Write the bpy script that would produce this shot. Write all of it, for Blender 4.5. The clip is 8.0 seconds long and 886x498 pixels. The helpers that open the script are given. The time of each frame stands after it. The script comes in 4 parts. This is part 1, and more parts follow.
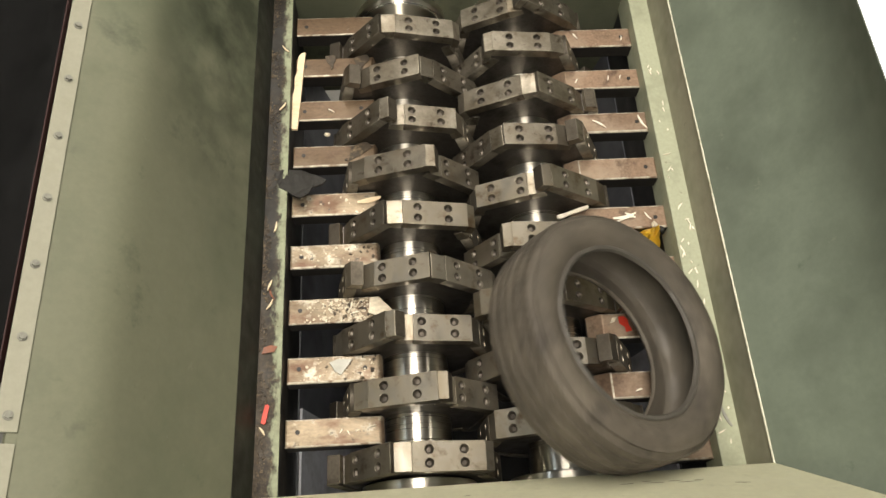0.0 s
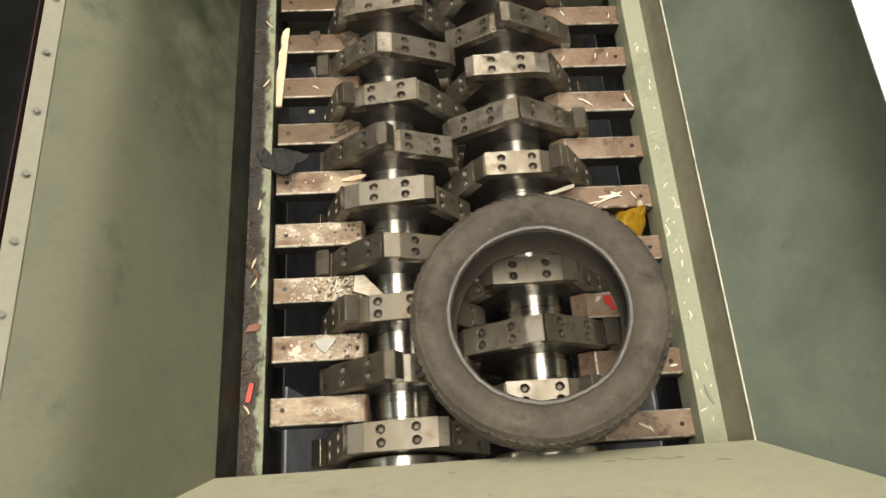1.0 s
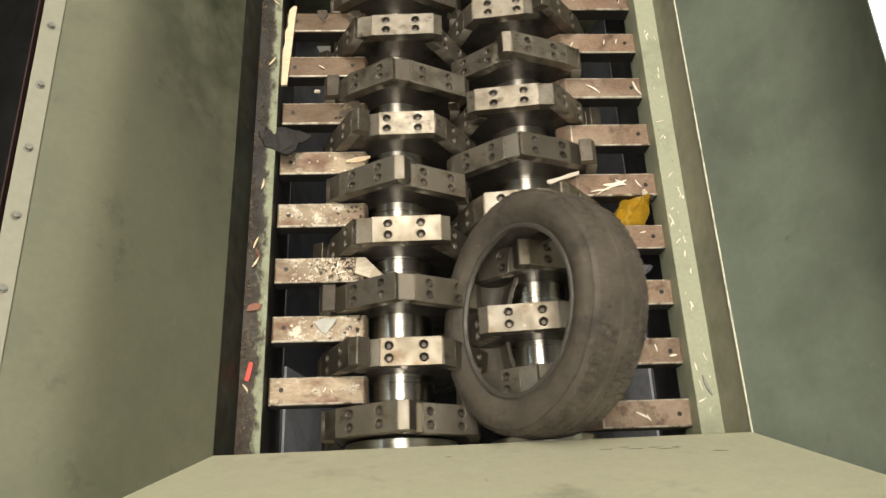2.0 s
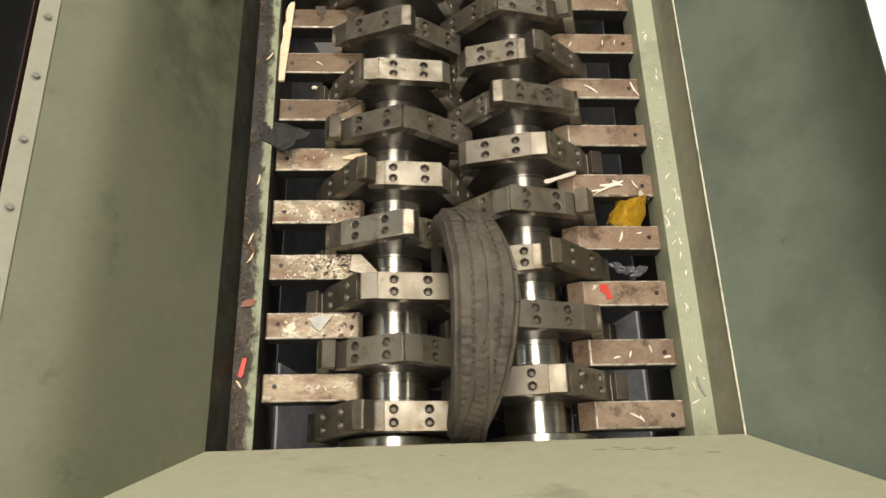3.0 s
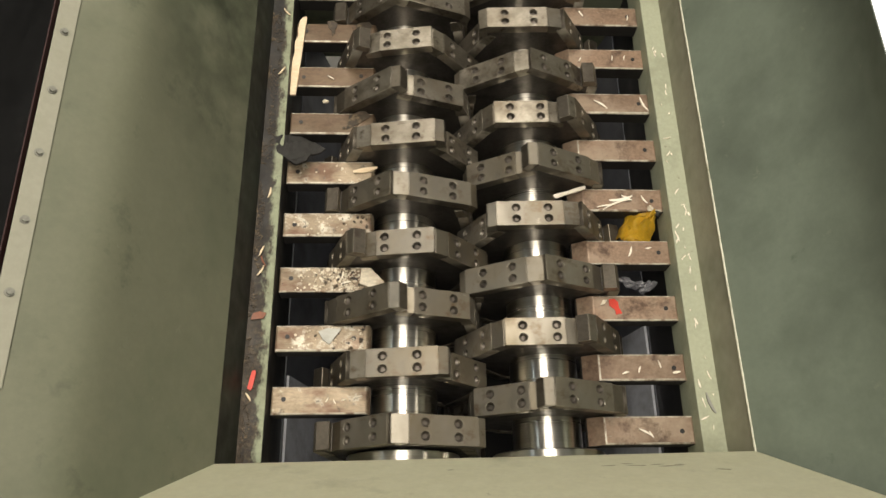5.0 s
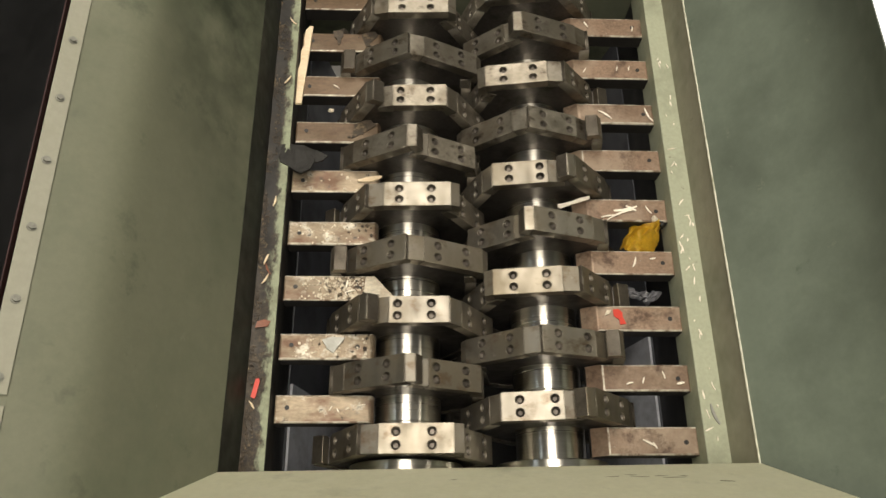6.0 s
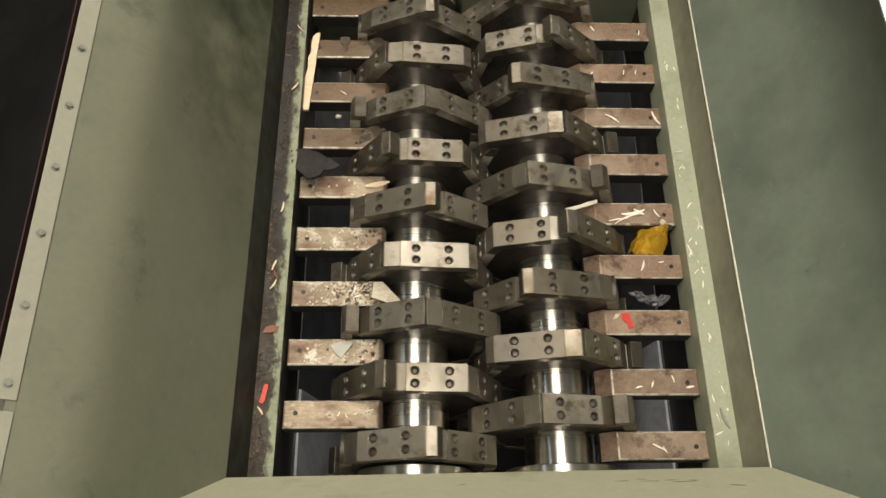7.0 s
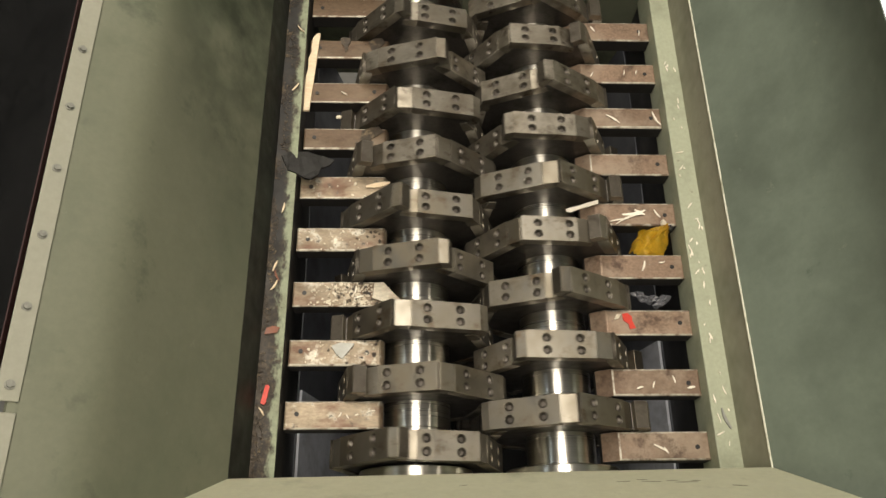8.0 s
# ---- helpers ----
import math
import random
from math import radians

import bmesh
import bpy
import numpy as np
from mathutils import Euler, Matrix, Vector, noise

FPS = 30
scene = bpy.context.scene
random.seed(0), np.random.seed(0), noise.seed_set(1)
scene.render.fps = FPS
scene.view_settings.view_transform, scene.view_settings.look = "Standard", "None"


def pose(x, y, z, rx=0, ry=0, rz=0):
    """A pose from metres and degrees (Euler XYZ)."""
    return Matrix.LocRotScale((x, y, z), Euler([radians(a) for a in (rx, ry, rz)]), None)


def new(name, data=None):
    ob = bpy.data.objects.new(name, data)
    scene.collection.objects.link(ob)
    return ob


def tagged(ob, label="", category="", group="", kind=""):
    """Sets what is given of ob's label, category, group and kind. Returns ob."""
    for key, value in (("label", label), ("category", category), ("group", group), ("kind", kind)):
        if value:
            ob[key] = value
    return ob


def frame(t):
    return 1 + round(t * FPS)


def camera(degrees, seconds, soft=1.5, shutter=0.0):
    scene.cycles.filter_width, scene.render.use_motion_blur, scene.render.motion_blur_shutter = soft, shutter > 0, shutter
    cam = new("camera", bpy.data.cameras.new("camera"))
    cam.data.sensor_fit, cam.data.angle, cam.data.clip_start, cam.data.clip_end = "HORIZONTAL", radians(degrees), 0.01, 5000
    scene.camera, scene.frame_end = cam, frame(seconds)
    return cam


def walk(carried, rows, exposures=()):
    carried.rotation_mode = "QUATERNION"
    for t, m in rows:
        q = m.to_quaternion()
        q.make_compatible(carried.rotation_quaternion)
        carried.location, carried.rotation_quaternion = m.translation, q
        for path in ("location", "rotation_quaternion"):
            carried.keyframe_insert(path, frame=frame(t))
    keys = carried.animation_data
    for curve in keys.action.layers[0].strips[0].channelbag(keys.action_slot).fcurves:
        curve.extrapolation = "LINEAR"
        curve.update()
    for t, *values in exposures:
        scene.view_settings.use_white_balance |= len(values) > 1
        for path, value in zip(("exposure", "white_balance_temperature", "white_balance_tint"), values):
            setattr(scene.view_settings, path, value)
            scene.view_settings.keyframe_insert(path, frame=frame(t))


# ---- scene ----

# ---- camera ----
cam = camera(60.0, 8.0, soft=1.5, shutter=0.4)
CAMERA_ROWS = [
    (0.0, 24.712, -3.237, -1.136, -0.2195, -1.1337, 2.1047),
    (0.5, 24.621, -3.912, -1.347, -0.2127, -1.1374, 2.1017),
    (1.0, 23.142, -3.484, -1.999, -0.2111, -1.1324, 2.0985),
    (1.5, 21.997, -2.671, -2.114, -0.2111, -1.1259, 2.0982),
    (3.0, 21.678, -1.487, -3.054, -0.2134, -1.1264, 2.0910),
    (3.5, 22.002, -1.442, -2.865, -0.2150, -1.1223, 2.0946),
    (4.0, 22.292, -1.199, -2.645, -0.2155, -1.1260, 2.0946),
    (4.5, 22.313, -1.132, -2.714, -0.2187, -1.1237, 2.0968),
    (6.0, 23.184, -0.542, -2.646, -0.2252, -1.1235, 2.1008),
    (6.5, 23.234, -0.476, -2.176, -0.2217, -1.1190, 2.1034),
    (7.0, 23.642, -0.586, -1.874, -0.2201, -1.1273, 2.0995),
    (7.5, 23.930, -0.598, -1.929, -0.2275, -1.1302, 2.1001),
    (8.0, 23.661, -0.690, -1.962, -0.2276, -1.1259, 2.0991),
]
walk(cam, [(t, pose(x, y, z, tilt, lean, turn)) for t, tilt, turn, lean, x, y, z in CAMERA_ROWS],
     exposures=[(0.0, 0.14), (1.0, 0.09), (2.5, 0.0), (3.5, -0.05), (4.5, -0.11), (6.0, -0.26), (8.0, -0.22)])

# ---- light: a factory hall, its ceiling luminaires unseen and assumed ----
scene.view_settings.exposure = 0.0
world = bpy.data.worlds.new("hall_air")
scene.world = world
world.use_nodes = True
world.node_tree.nodes["Background"].inputs[0].default_value = (0.9, 0.95, 1.0, 1)
world.node_tree.nodes["Background"].inputs[1].default_value = 0.02


def area_lamp(name, place, size_x, size_y, watts, colour, turn=(0, 0, 0)):
    data = bpy.data.lights.new(name, "AREA")
    data.shape, data.size, data.size_y = "RECTANGLE", size_x, size_y
    data.energy, data.color = watts, colour
    ob = new(name, data)
    ob.matrix_basis = pose(*place, *turn)
    return ob


# first lamp follows the sleeve highlights; the side pair is added for wall tint
LAMPS = [(-0.40, 0.40, 4.6, 1.7, 8.2, 460, (1.0, 0.912, 0.78)), (4.4, 1.0, 4.6, 0.4, 4.0, 40, (1.0, 0.88, 0.70)),
         (-4.2, 1.0, 4.6, 0.4, 4.0, 16, (0.86, 0.95, 1.0))]
for lx, ly, lz, lw, ll, watts, tint in LAMPS:
    area_lamp("unseen_lamp_light", (lx, ly, lz), lw, ll, watts, tint)

# ---- numbers of the machine ----
PITCH = 0.175                     # from finger to finger along the shafts
SHAFT_X = (-0.2235, 0.187)        # the two shafts
SHAFT_Z = -0.11
DISC_HALF = 0.0375
TUBE_R = 0.098
RATE = 97.58                      # degrees a second, both rotors
LONG_HIGH, LONG_MID = 0.219, 0.029    # long knife face: distance from the axis, middle of its bolts ahead of the normal
SHORT_HIGH, SHORT_MID = 0.207, 0.028  # short knife face
LIP_Z = 0.21
LEFT_IN, LEFT_BASE, LEFT_LIP = -0.587, -0.652, -0.668
RIGHT_IN, RIGHT_BASE, RIGHT_LIP = 0.574, 0.637, 0.640
FRONT_Y, BACK_Y = -0.891, 0.80
LEDGE_Z = 0.05
RIM_LEFT, RIM_RIGHT = (-0.959, 0.70), (0.796, 0.80)
FRONT_SLOPE = 0.42
FRONT_SKEW = 0.017                # the front lip runs a little askew to the shafts


# ---- materials ----
def nodes_of(name):
    m = bpy.data.materials.new(name)
    m.use_nodes = True
    nt = m.node_tree
    return m, nt, nt.nodes["Principled BSDF"]


def noise_node(nt, coord, scale, detail=4.0, rough=0.6, stretch=None):
    if stretch:
        mp = nt.nodes.new("ShaderNodeMapping")
        mp.inputs["Scale"].default_value = stretch
        nt.links.new(coord, mp.inputs["Vector"])
        coord = mp.outputs["Vector"]
    n = nt.nodes.new("ShaderNodeTexNoise")
    n.inputs["Scale"].default_value, n.inputs["Detail"].default_value, n.inputs["Roughness"].default_value = scale, detail, rough
    nt.links.new(coord, n.inputs["Vector"])
    return n.outputs["Fac"]


def ramp(nt, fac, stops):
    r = nt.nodes.new("ShaderNodeValToRGB")
    els = r.color_ramp.elements
    while len(els) < len(stops):
        els.new(0.5)
    for e, (pos, col) in zip(els, stops):
        e.position, e.color = pos, (*col, 1) if len(col) == 3 else col
    nt.links.new(fac, r.inputs["Fac"])
    return r.outputs["Color"]


def mixed(nt, fac, a, b, mode="MIX"):
    m = nt.nodes.new("ShaderNodeMix")
    m.data_type, m.blend_type = "RGBA", mode
    for sock, v in ((m.inputs["Factor"], fac), (m.inputs["A"], a), (m.inputs["B"], b)):
        if isinstance(v, (int, float)):
            sock.default_value = v
        elif isinstance(v, tuple):
            sock.default_value = (*v, 1)
        else:
            nt.links.new(v, sock)
    return m.outputs["Result"]


def grey(v):
    return (v, v, v)


def surface(name, base, rough=0.5, metal=0.0, stain=None, stain_at=(0.5, 0.7), stain_scale=6.0, stretch=None, grain=0.12,
            grain_scale=120.0, bump=0.1, bump_scale=None, rough_var=0.12, spread=0.0, second=None, second_at=(0.55, 0.7), second_scale=25.0,
            aniso=0.0, spec=0.5, own=True, third=None, third_at=(0.55, 0.7), third_scale=40.0):
    """A worn surface: base colour with fine grain, stains at a larger scale, a second kind of spots, and per-object spread."""
    m, nt, p = nodes_of(name)
    tc = nt.nodes.new("ShaderNodeTexCoord")
    info = nt.nodes.new("ShaderNodeObjectInfo")
    shift = nt.nodes.new("ShaderNodeVectorMath")
    shift.operation = "ADD"
    rnd = nt.nodes.new("ShaderNodeVectorMath")
    rnd.operation = "SCALE"
    rnd.inputs[0].default_value = (7.3, 3.1, 5.7)
    if own:
        nt.links.new(info.outputs["Random"], rnd.inputs["Scale"])
    nt.links.new(tc.outputs["Object"], shift.inputs[0])
    nt.links.new(rnd.outputs["Vector"], shift.inputs[1])
    co = shift.outputs["Vector"]
    fine = noise_node(nt, co, grain_scale, 3.0, 0.6, stretch)
    lo, hi = 1 - grain, 1 + grain
    col = mixed(nt, 1.0, base, ramp(nt, fine, [(0.3, grey(lo)), (0.7, grey(hi))]), "MULTIPLY")
    if spread:
        tone = ramp(nt, info.outputs["Random"], [(0.0, grey(1 - spread)), (1.0, grey(1 + spread))])
        col = mixed(nt, 1.0, col, tone, "MULTIPLY")
    if stain:
        big = noise_node(nt, co, stain_scale, 6.0, 0.65, stretch)
        col = mixed(nt, ramp(nt, big, [(stain_at[0], grey(0)), (stain_at[1], grey(1))]), col, stain)
    if second:
        spots = noise_node(nt, co, second_scale, 5.0, 0.7)
        col = mixed(nt, ramp(nt, spots, [(second_at[0], grey(0)), (second_at[1], grey(1))]), col, second)
    if third:
        fleck = noise_node(nt, co, third_scale, 6.0, 0.72)
        col = mixed(nt, ramp(nt, fleck, [(third_at[0], grey(0)), (third_at[1], grey(1))]), col, third)
    nt.links.new(col, p.inputs["Base Color"])
    p.inputs["Metallic"].default_value = metal
    p.inputs["Specular IOR Level"].default_value = spec
    wear = noise_node(nt, co, grain_scale * 0.25, 4.0, 0.6, stretch)
    nt.links.new(ramp(nt, wear, [(0.3, grey(max(0.02, rough - rough_var))), (0.7, grey(min(1, rough + rough_var)))]), p.inputs["Roughness"])
    if aniso:
        p.inputs["Anisotropic"].default_value, p.inputs["Anisotropic Rotation"].default_value = aniso, 0.25
        tan = nt.nodes.new("ShaderNodeTangent")
        tan.direction_type, tan.axis = "RADIAL", "Y"
        nt.links.new(tan.outputs["Tangent"], p.inputs["Tangent"])
    if bump:
        b = nt.nodes.new("ShaderNodeBump")
        b.inputs["Strength"].default_value, b.inputs["Distance"].default_value = bump, 0.004
        nt.links.new(noise_node(nt, co, bump_scale or grain_scale * 0.5, 5.0, 0.6, stretch), b.inputs["Height"])
        nt.links.new(b.outputs["Normal"], p.inputs["Normal"])
    return m


GREEN = (0.142, 0.149, 0.101)
M_WALL = surface("green_painted_sheet", GREEN, 0.5, stain=(0.090, 0.105, 0.068), stain_at=(0.46, 0.74), stain_scale=2.6, grain=0.06, grain_scale=60,
                 second=(0.045, 0.055, 0.036), second_at=(0.60, 0.80), second_scale=5.5, third=(0.20, 0.205, 0.15), third_at=(0.66, 0.78), third_scale=18, bump=0.07, bump_scale=11)
# right wall's copy of the green paint, its cooler light put into the colour
M_WALL_COOL = surface("cool_toned_green_sheet", (0.145, 0.174, 0.135), 0.5, stain=(0.092, 0.110, 0.085), stain_at=(0.44, 0.72), stain_scale=2.8, grain=0.05, grain_scale=60,
                      second=(0.06, 0.08, 0.06), second_at=(0.66, 0.82), second_scale=8.0, third=(0.22, 0.24, 0.18), third_at=(0.64, 0.80), third_scale=14, bump=0.05, bump_scale=14)
M_FRONT = surface("pale_green_plate", (0.49, 0.485, 0.35), 0.5, stain=(0.24, 0.245, 0.17), stain_at=(0.58, 0.8), stain_scale=4, grain=0.06, grain_scale=70, second=(0.17, 0.17, 0.12), second_at=(0.68, 0.76), second_scale=13,
                  bump=0.05, bump_scale=14)
M_LEDGE = surface("worn_green_rail_paint", (0.35, 0.37, 0.265), 0.55, stain=(0.25, 0.265, 0.185), stain_at=(0.5, 0.75), stain_scale=9, grain=0.08,
                  grain_scale=90, second=(0.12, 0.09, 0.06), second_at=(0.68, 0.76), second_scale=22, bump=0.15)
M_LOWER = surface("tan_green_paint", (0.29, 0.28, 0.205), 0.55, stain=(0.20, 0.205, 0.145), stain_at=(0.45, 0.72), stain_scale=5, grain=0.08, grain_scale=80,
                  second=(0.12, 0.10, 0.07), second_at=(0.66, 0.78), second_scale=16, bump=0.1)
# oil stains, with the shade on this wall put into the near-black base
M_OILY_SHADED = surface("oily_shaded_green_paint", (0.024, 0.030, 0.021), 0.55, stain=(0.010, 0.010, 0.008), stain_at=(0.36, 0.60), stain_scale=5, grain=0.15, grain_scale=60, second=(0.085, 0.10, 0.062), second_at=(0.66, 0.80), second_scale=12, bump=0.1)
M_SCUFF = surface("rubbed_dark_scuff", (0.17, 0.17, 0.12), 0.6, grain=0.25, grain_scale=90, bump=0.2)
M_CRUMB = surface("brown_oily_crumbs", (0.050, 0.037, 0.024), 0.7, grain=0.4, grain_scale=60, second=(0.16, 0.12, 0.07), second_at=(0.55, 0.65), second_scale=30, bump=0.3)


def caked_shaded_paint():
    """Pale green rail paint under a brown crust with a ragged edge, caked on along the wall side; the wall's shadow is
    blackened in.
    """
    m = surface("oily_shaded_rail_paint", (0.26, 0.29, 0.19), 0.6, stain=(0.17, 0.17, 0.11), stain_at=(0.5, 0.7), stain_scale=14, grain=0.12, grain_scale=90, bump=0.4, bump_scale=70)
    nt = m.node_tree
    p = nt.nodes["Principled BSDF"]
    paint = p.inputs["Base Color"].links[0].from_socket
    tc = nt.nodes.new("ShaderNodeTexCoord")
    xyz = nt.nodes.new("ShaderNodeSeparateXYZ")
    nt.links.new(tc.outputs["Object"], xyz.inputs[0])
    rag_edge = noise_node(nt, tc.outputs["Object"], 26.0, 6.0, 0.7, (1, 0.55, 1))
    add = nt.nodes.new("ShaderNodeMath")
    add.operation, add.inputs[1].default_value = "MULTIPLY_ADD", 0.115
    nt.links.new(rag_edge, add.inputs[0])
    nt.links.new(xyz.outputs["X"], add.inputs[2])
    away = nt.nodes.new("ShaderNodeMapRange")
    away.inputs["From Min"].default_value, away.inputs["From Max"].default_value = -0.556, -0.540
    away.inputs["To Min"].default_value, away.inputs["To Max"].default_value = 1.0, 0.0
    nt.links.new(add.outputs[0], away.inputs["Value"])
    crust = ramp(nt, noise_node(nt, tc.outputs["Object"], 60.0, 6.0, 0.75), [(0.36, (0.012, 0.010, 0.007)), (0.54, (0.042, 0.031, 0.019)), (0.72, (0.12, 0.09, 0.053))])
    # painted shadow of the wall: black towards the wall side and the far end
    wall_shade = ramp(nt, noise_node(nt, tc.outputs["Object"], 18.0, 5.0, 0.65), [(0.30, grey(0.35)), (0.55, grey(1))])
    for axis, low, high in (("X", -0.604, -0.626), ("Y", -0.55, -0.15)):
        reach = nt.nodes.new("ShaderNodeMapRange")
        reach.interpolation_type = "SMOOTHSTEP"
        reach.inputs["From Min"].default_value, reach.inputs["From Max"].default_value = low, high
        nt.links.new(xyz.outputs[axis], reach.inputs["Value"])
        wall_shade = mixed(nt, 1.0, wall_shade, reach.outputs[0], "MULTIPLY")
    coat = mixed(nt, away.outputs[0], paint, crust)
    nt.links.new(mixed(nt, wall_shade, coat, (0.010, 0.009, 0.007)), p.inputs["Base Color"])
    return m


M_DIRTY_SHADED = caked_shaded_paint()


def smudged_paint():
    """The wall paint with a large blotchy oil smear low on its far half."""
    m = M_WALL.copy()
    m.name = "oil_smeared_green_sheet"
    nt = m.node_tree
    p = nt.nodes["Principled BSDF"]
    paint = p.inputs["Base Color"].links[0].from_socket
    tc = nt.nodes.new("ShaderNodeTexCoord")
    xyz = nt.nodes.new("ShaderNodeSeparateXYZ")
    nt.links.new(tc.outputs["Object"], xyz.inputs[0])
    blotch = ramp(nt, noise_node(nt, tc.outputs["Object"], 6.5, 6.0, 0.62), [(0.32, grey(0)), (0.58, grey(0.90))])
    for axis, low, high in (("Y", -0.45, 0.40), ("X", -0.86, -0.74)):
        reach = nt.nodes.new("ShaderNodeMapRange")
        reach.interpolation_type = "SMOOTHSTEP"
        reach.inputs["From Min"].default_value, reach.inputs["From Max"].default_value = low, high
        nt.links.new(xyz.outputs[axis], reach.inputs["Value"])
        blotch = mixed(nt, 1.0, blotch, reach.outputs[0], "MULTIPLY")
    nt.links.new(mixed(nt, blotch, paint, (0.030, 0.036, 0.023)), p.inputs["Base Color"])
    return m


M_WALL_SMUDGED = smudged_paint()
M_EDGE = surface("bare_bright_edge", (0.62, 0.62, 0.50), 0.4, grain=0.1, grain_scale=80, stain=(0.3, 0.3, 0.2), stain_scale=18)
M_STRIP = surface("cream_painted_clamp_strip", (0.255, 0.252, 0.195), 0.5, grain=0.06, grain_scale=70, stain=(0.22, 0.22, 0.16), stain_at=(0.55, 0.8), stain_scale=8)
M_RUBBER_SHEET = surface("black_rubber_sheet", (0.010, 0.010, 0.010), 0.6, spec=0.3, grain=0.2, grain_scale=30, bump=0.2, bump_scale=6)
M_RED = surface("red_seal", (0.026, 0.006, 0.005), 0.6)
M_KNIFE = surface("ground_knife_steel", (0.29, 0.266, 0.222), 0.46, 0.90, stain=(0.20, 0.17, 0.12), stain_at=(0.42, 0.68), stain_scale=10, grain=0.07,
                  grain_scale=160, stretch=(0.6, 0.35, 0.6), second=(0.13, 0.088, 0.05), second_at=(0.54, 0.72), second_scale=16, third=(0.42, 0.40, 0.35), third_at=(0.66, 0.74), third_scale=28, bump=0.08, rough_var=0.12, spread=0.36)
M_KNIFE_DULL = surface("dirty_knife_steel", (0.285, 0.26, 0.215), 0.47, 0.88, stain=(0.165, 0.14, 0.104), stain_at=(0.40, 0.66), stain_scale=11, grain=0.12,
                       grain_scale=140, second=(0.065, 0.048, 0.032), second_at=(0.56, 0.70), second_scale=24, bump=0.15, rough_var=0.12, spread=0.34)
M_DISC = surface("oily_dark_disc_steel", (0.11, 0.10, 0.09), 0.42, 0.85, stain=(0.04, 0.036, 0.03), stain_scale=9, grain=0.2, grain_scale=120, bump=0.15)
M_BOLT = surface("blackened_bolt_steel", (0.13, 0.115, 0.098), 0.52, 0.8, grain=0.2, spread=0.35)
M_CUT = surface("blunt_cut_steel_end", (0.095, 0.083, 0.066), 0.55, 0.75, stain=(0.05, 0.04, 0.03), stain_at=(0.5, 0.7), stain_scale=22, grain=0.2, spread=0.3)
# plain black that paints the dark inside bolt holes and seats
M_HOLE = surface("hole_black", (0.012, 0.011, 0.010), 0.5)
M_TUBE = surface("turned_bright_steel", (0.68, 0.66, 0.60), 0.30, 1.0, stain=(0.45, 0.42, 0.36), stain_at=(0.5, 0.8), stain_scale=5, stretch=(0.05, 14, 0.05),
                 grain=0.07, grain_scale=40, bump=0.005, bump_scale=90, rough_var=0.05, aniso=0.9)
M_FINGER = surface("worn_brown_steel_bar", (0.118, 0.078, 0.047), 0.5, 0.4, stain=(0.165, 0.125, 0.082), stain_at=(0.50, 0.74), stain_scale=9, grain=0.22,
                   grain_scale=120, stretch=(0.5, 1, 1), second=(0.07, 0.038, 0.024), second_at=(0.58, 0.74), second_scale=16, bump=0.18, spread=0.2,
                   third=(0.33, 0.29, 0.23), third_at=(0.66, 0.72), third_scale=34)
M_FINGER_R = surface("scuffed_tan_steel_bar", (0.235, 0.160, 0.110), 0.46, 0.4, stain=(0.34, 0.265, 0.195), stain_at=(0.46, 0.66), stain_scale=7, grain=0.22,
                     grain_scale=120, stretch=(0.85, 1, 1), second=(0.085, 0.052, 0.035), second_at=(0.53, 0.69), second_scale=13, bump=0.18, spread=0.2,
                     third=(0.40, 0.36, 0.29), third_at=(0.65, 0.72), third_scale=36)
M_FINGER_L = surface("scraped_bright_steel_bar", (0.25, 0.20, 0.138), 0.48, 0.45, stain=(0.14, 0.080, 0.05), stain_at=(0.47, 0.60), stain_scale=12, grain=0.25,
                     grain_scale=110, stretch=(0.5, 1, 1), second=(0.56, 0.53, 0.44), second_at=(0.55, 0.66), second_scale=15, bump=0.35, spread=0.12,
                     third=(0.045, 0.035, 0.025), third_at=(0.60, 0.66), third_scale=30)
M_DARK_SIDE = surface("near_black_side", (0.020, 0.018, 0.016), 0.6, 0.0, grain=0.3, grain_scale=60, stain=(0.045, 0.036, 0.028), stain_at=(0.58, 0.75), stain_scale=14)
M_BARE = surface("bare_worn_steel_edge", (0.50, 0.46, 0.38), 0.5, 0.35, stain=(0.16, 0.11, 0.075), stain_at=(0.46, 0.62), stain_scale=25, grain=0.2)
M_CHUTE = surface("blue_grey_chute_plate", (0.56, 0.58, 0.64), 0.45, 0.1, stain=(0.26, 0.27, 0.30), stain_scale=4, grain=0.1, grain_scale=40)
# dark copy of the chute plate: shade below the bars put into its colour
M_SHADED_CHUTE = surface("shaded_chute_plate", (0.085, 0.09, 0.105), 0.5, 0.1, stain=(0.035, 0.036, 0.042), stain_scale=4, grain=0.15, grain_scale=40)
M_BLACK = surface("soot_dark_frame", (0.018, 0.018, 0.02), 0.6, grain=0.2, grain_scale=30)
M_TYRE = surface("dusty_tyre_rubber", (0.062, 0.053, 0.041), 0.75, own=False, stain=(0.112, 0.096, 0.074), stain_at=(0.42, 0.72), stain_scale=6, grain=0.12, grain_scale=160,
                 bump=0.8, bump_scale=45, second=(0.038, 0.032, 0.026), second_at=(0.52, 0.70), second_scale=10, third=(0.15, 0.132, 0.104), third_at=(0.62, 0.76), third_scale=30)
M_LINER = surface("pale_inner_liner_rubber", (0.105, 0.092, 0.073), 0.52, own=False, grain=0.15, grain_scale=90, stain=(0.06, 0.053, 0.043), stain_scale=8)
M_BEAD = surface("scuffed_bead_rubber", (0.070, 0.064, 0.055), 0.42, own=False, grain=0.2, grain_scale=120)
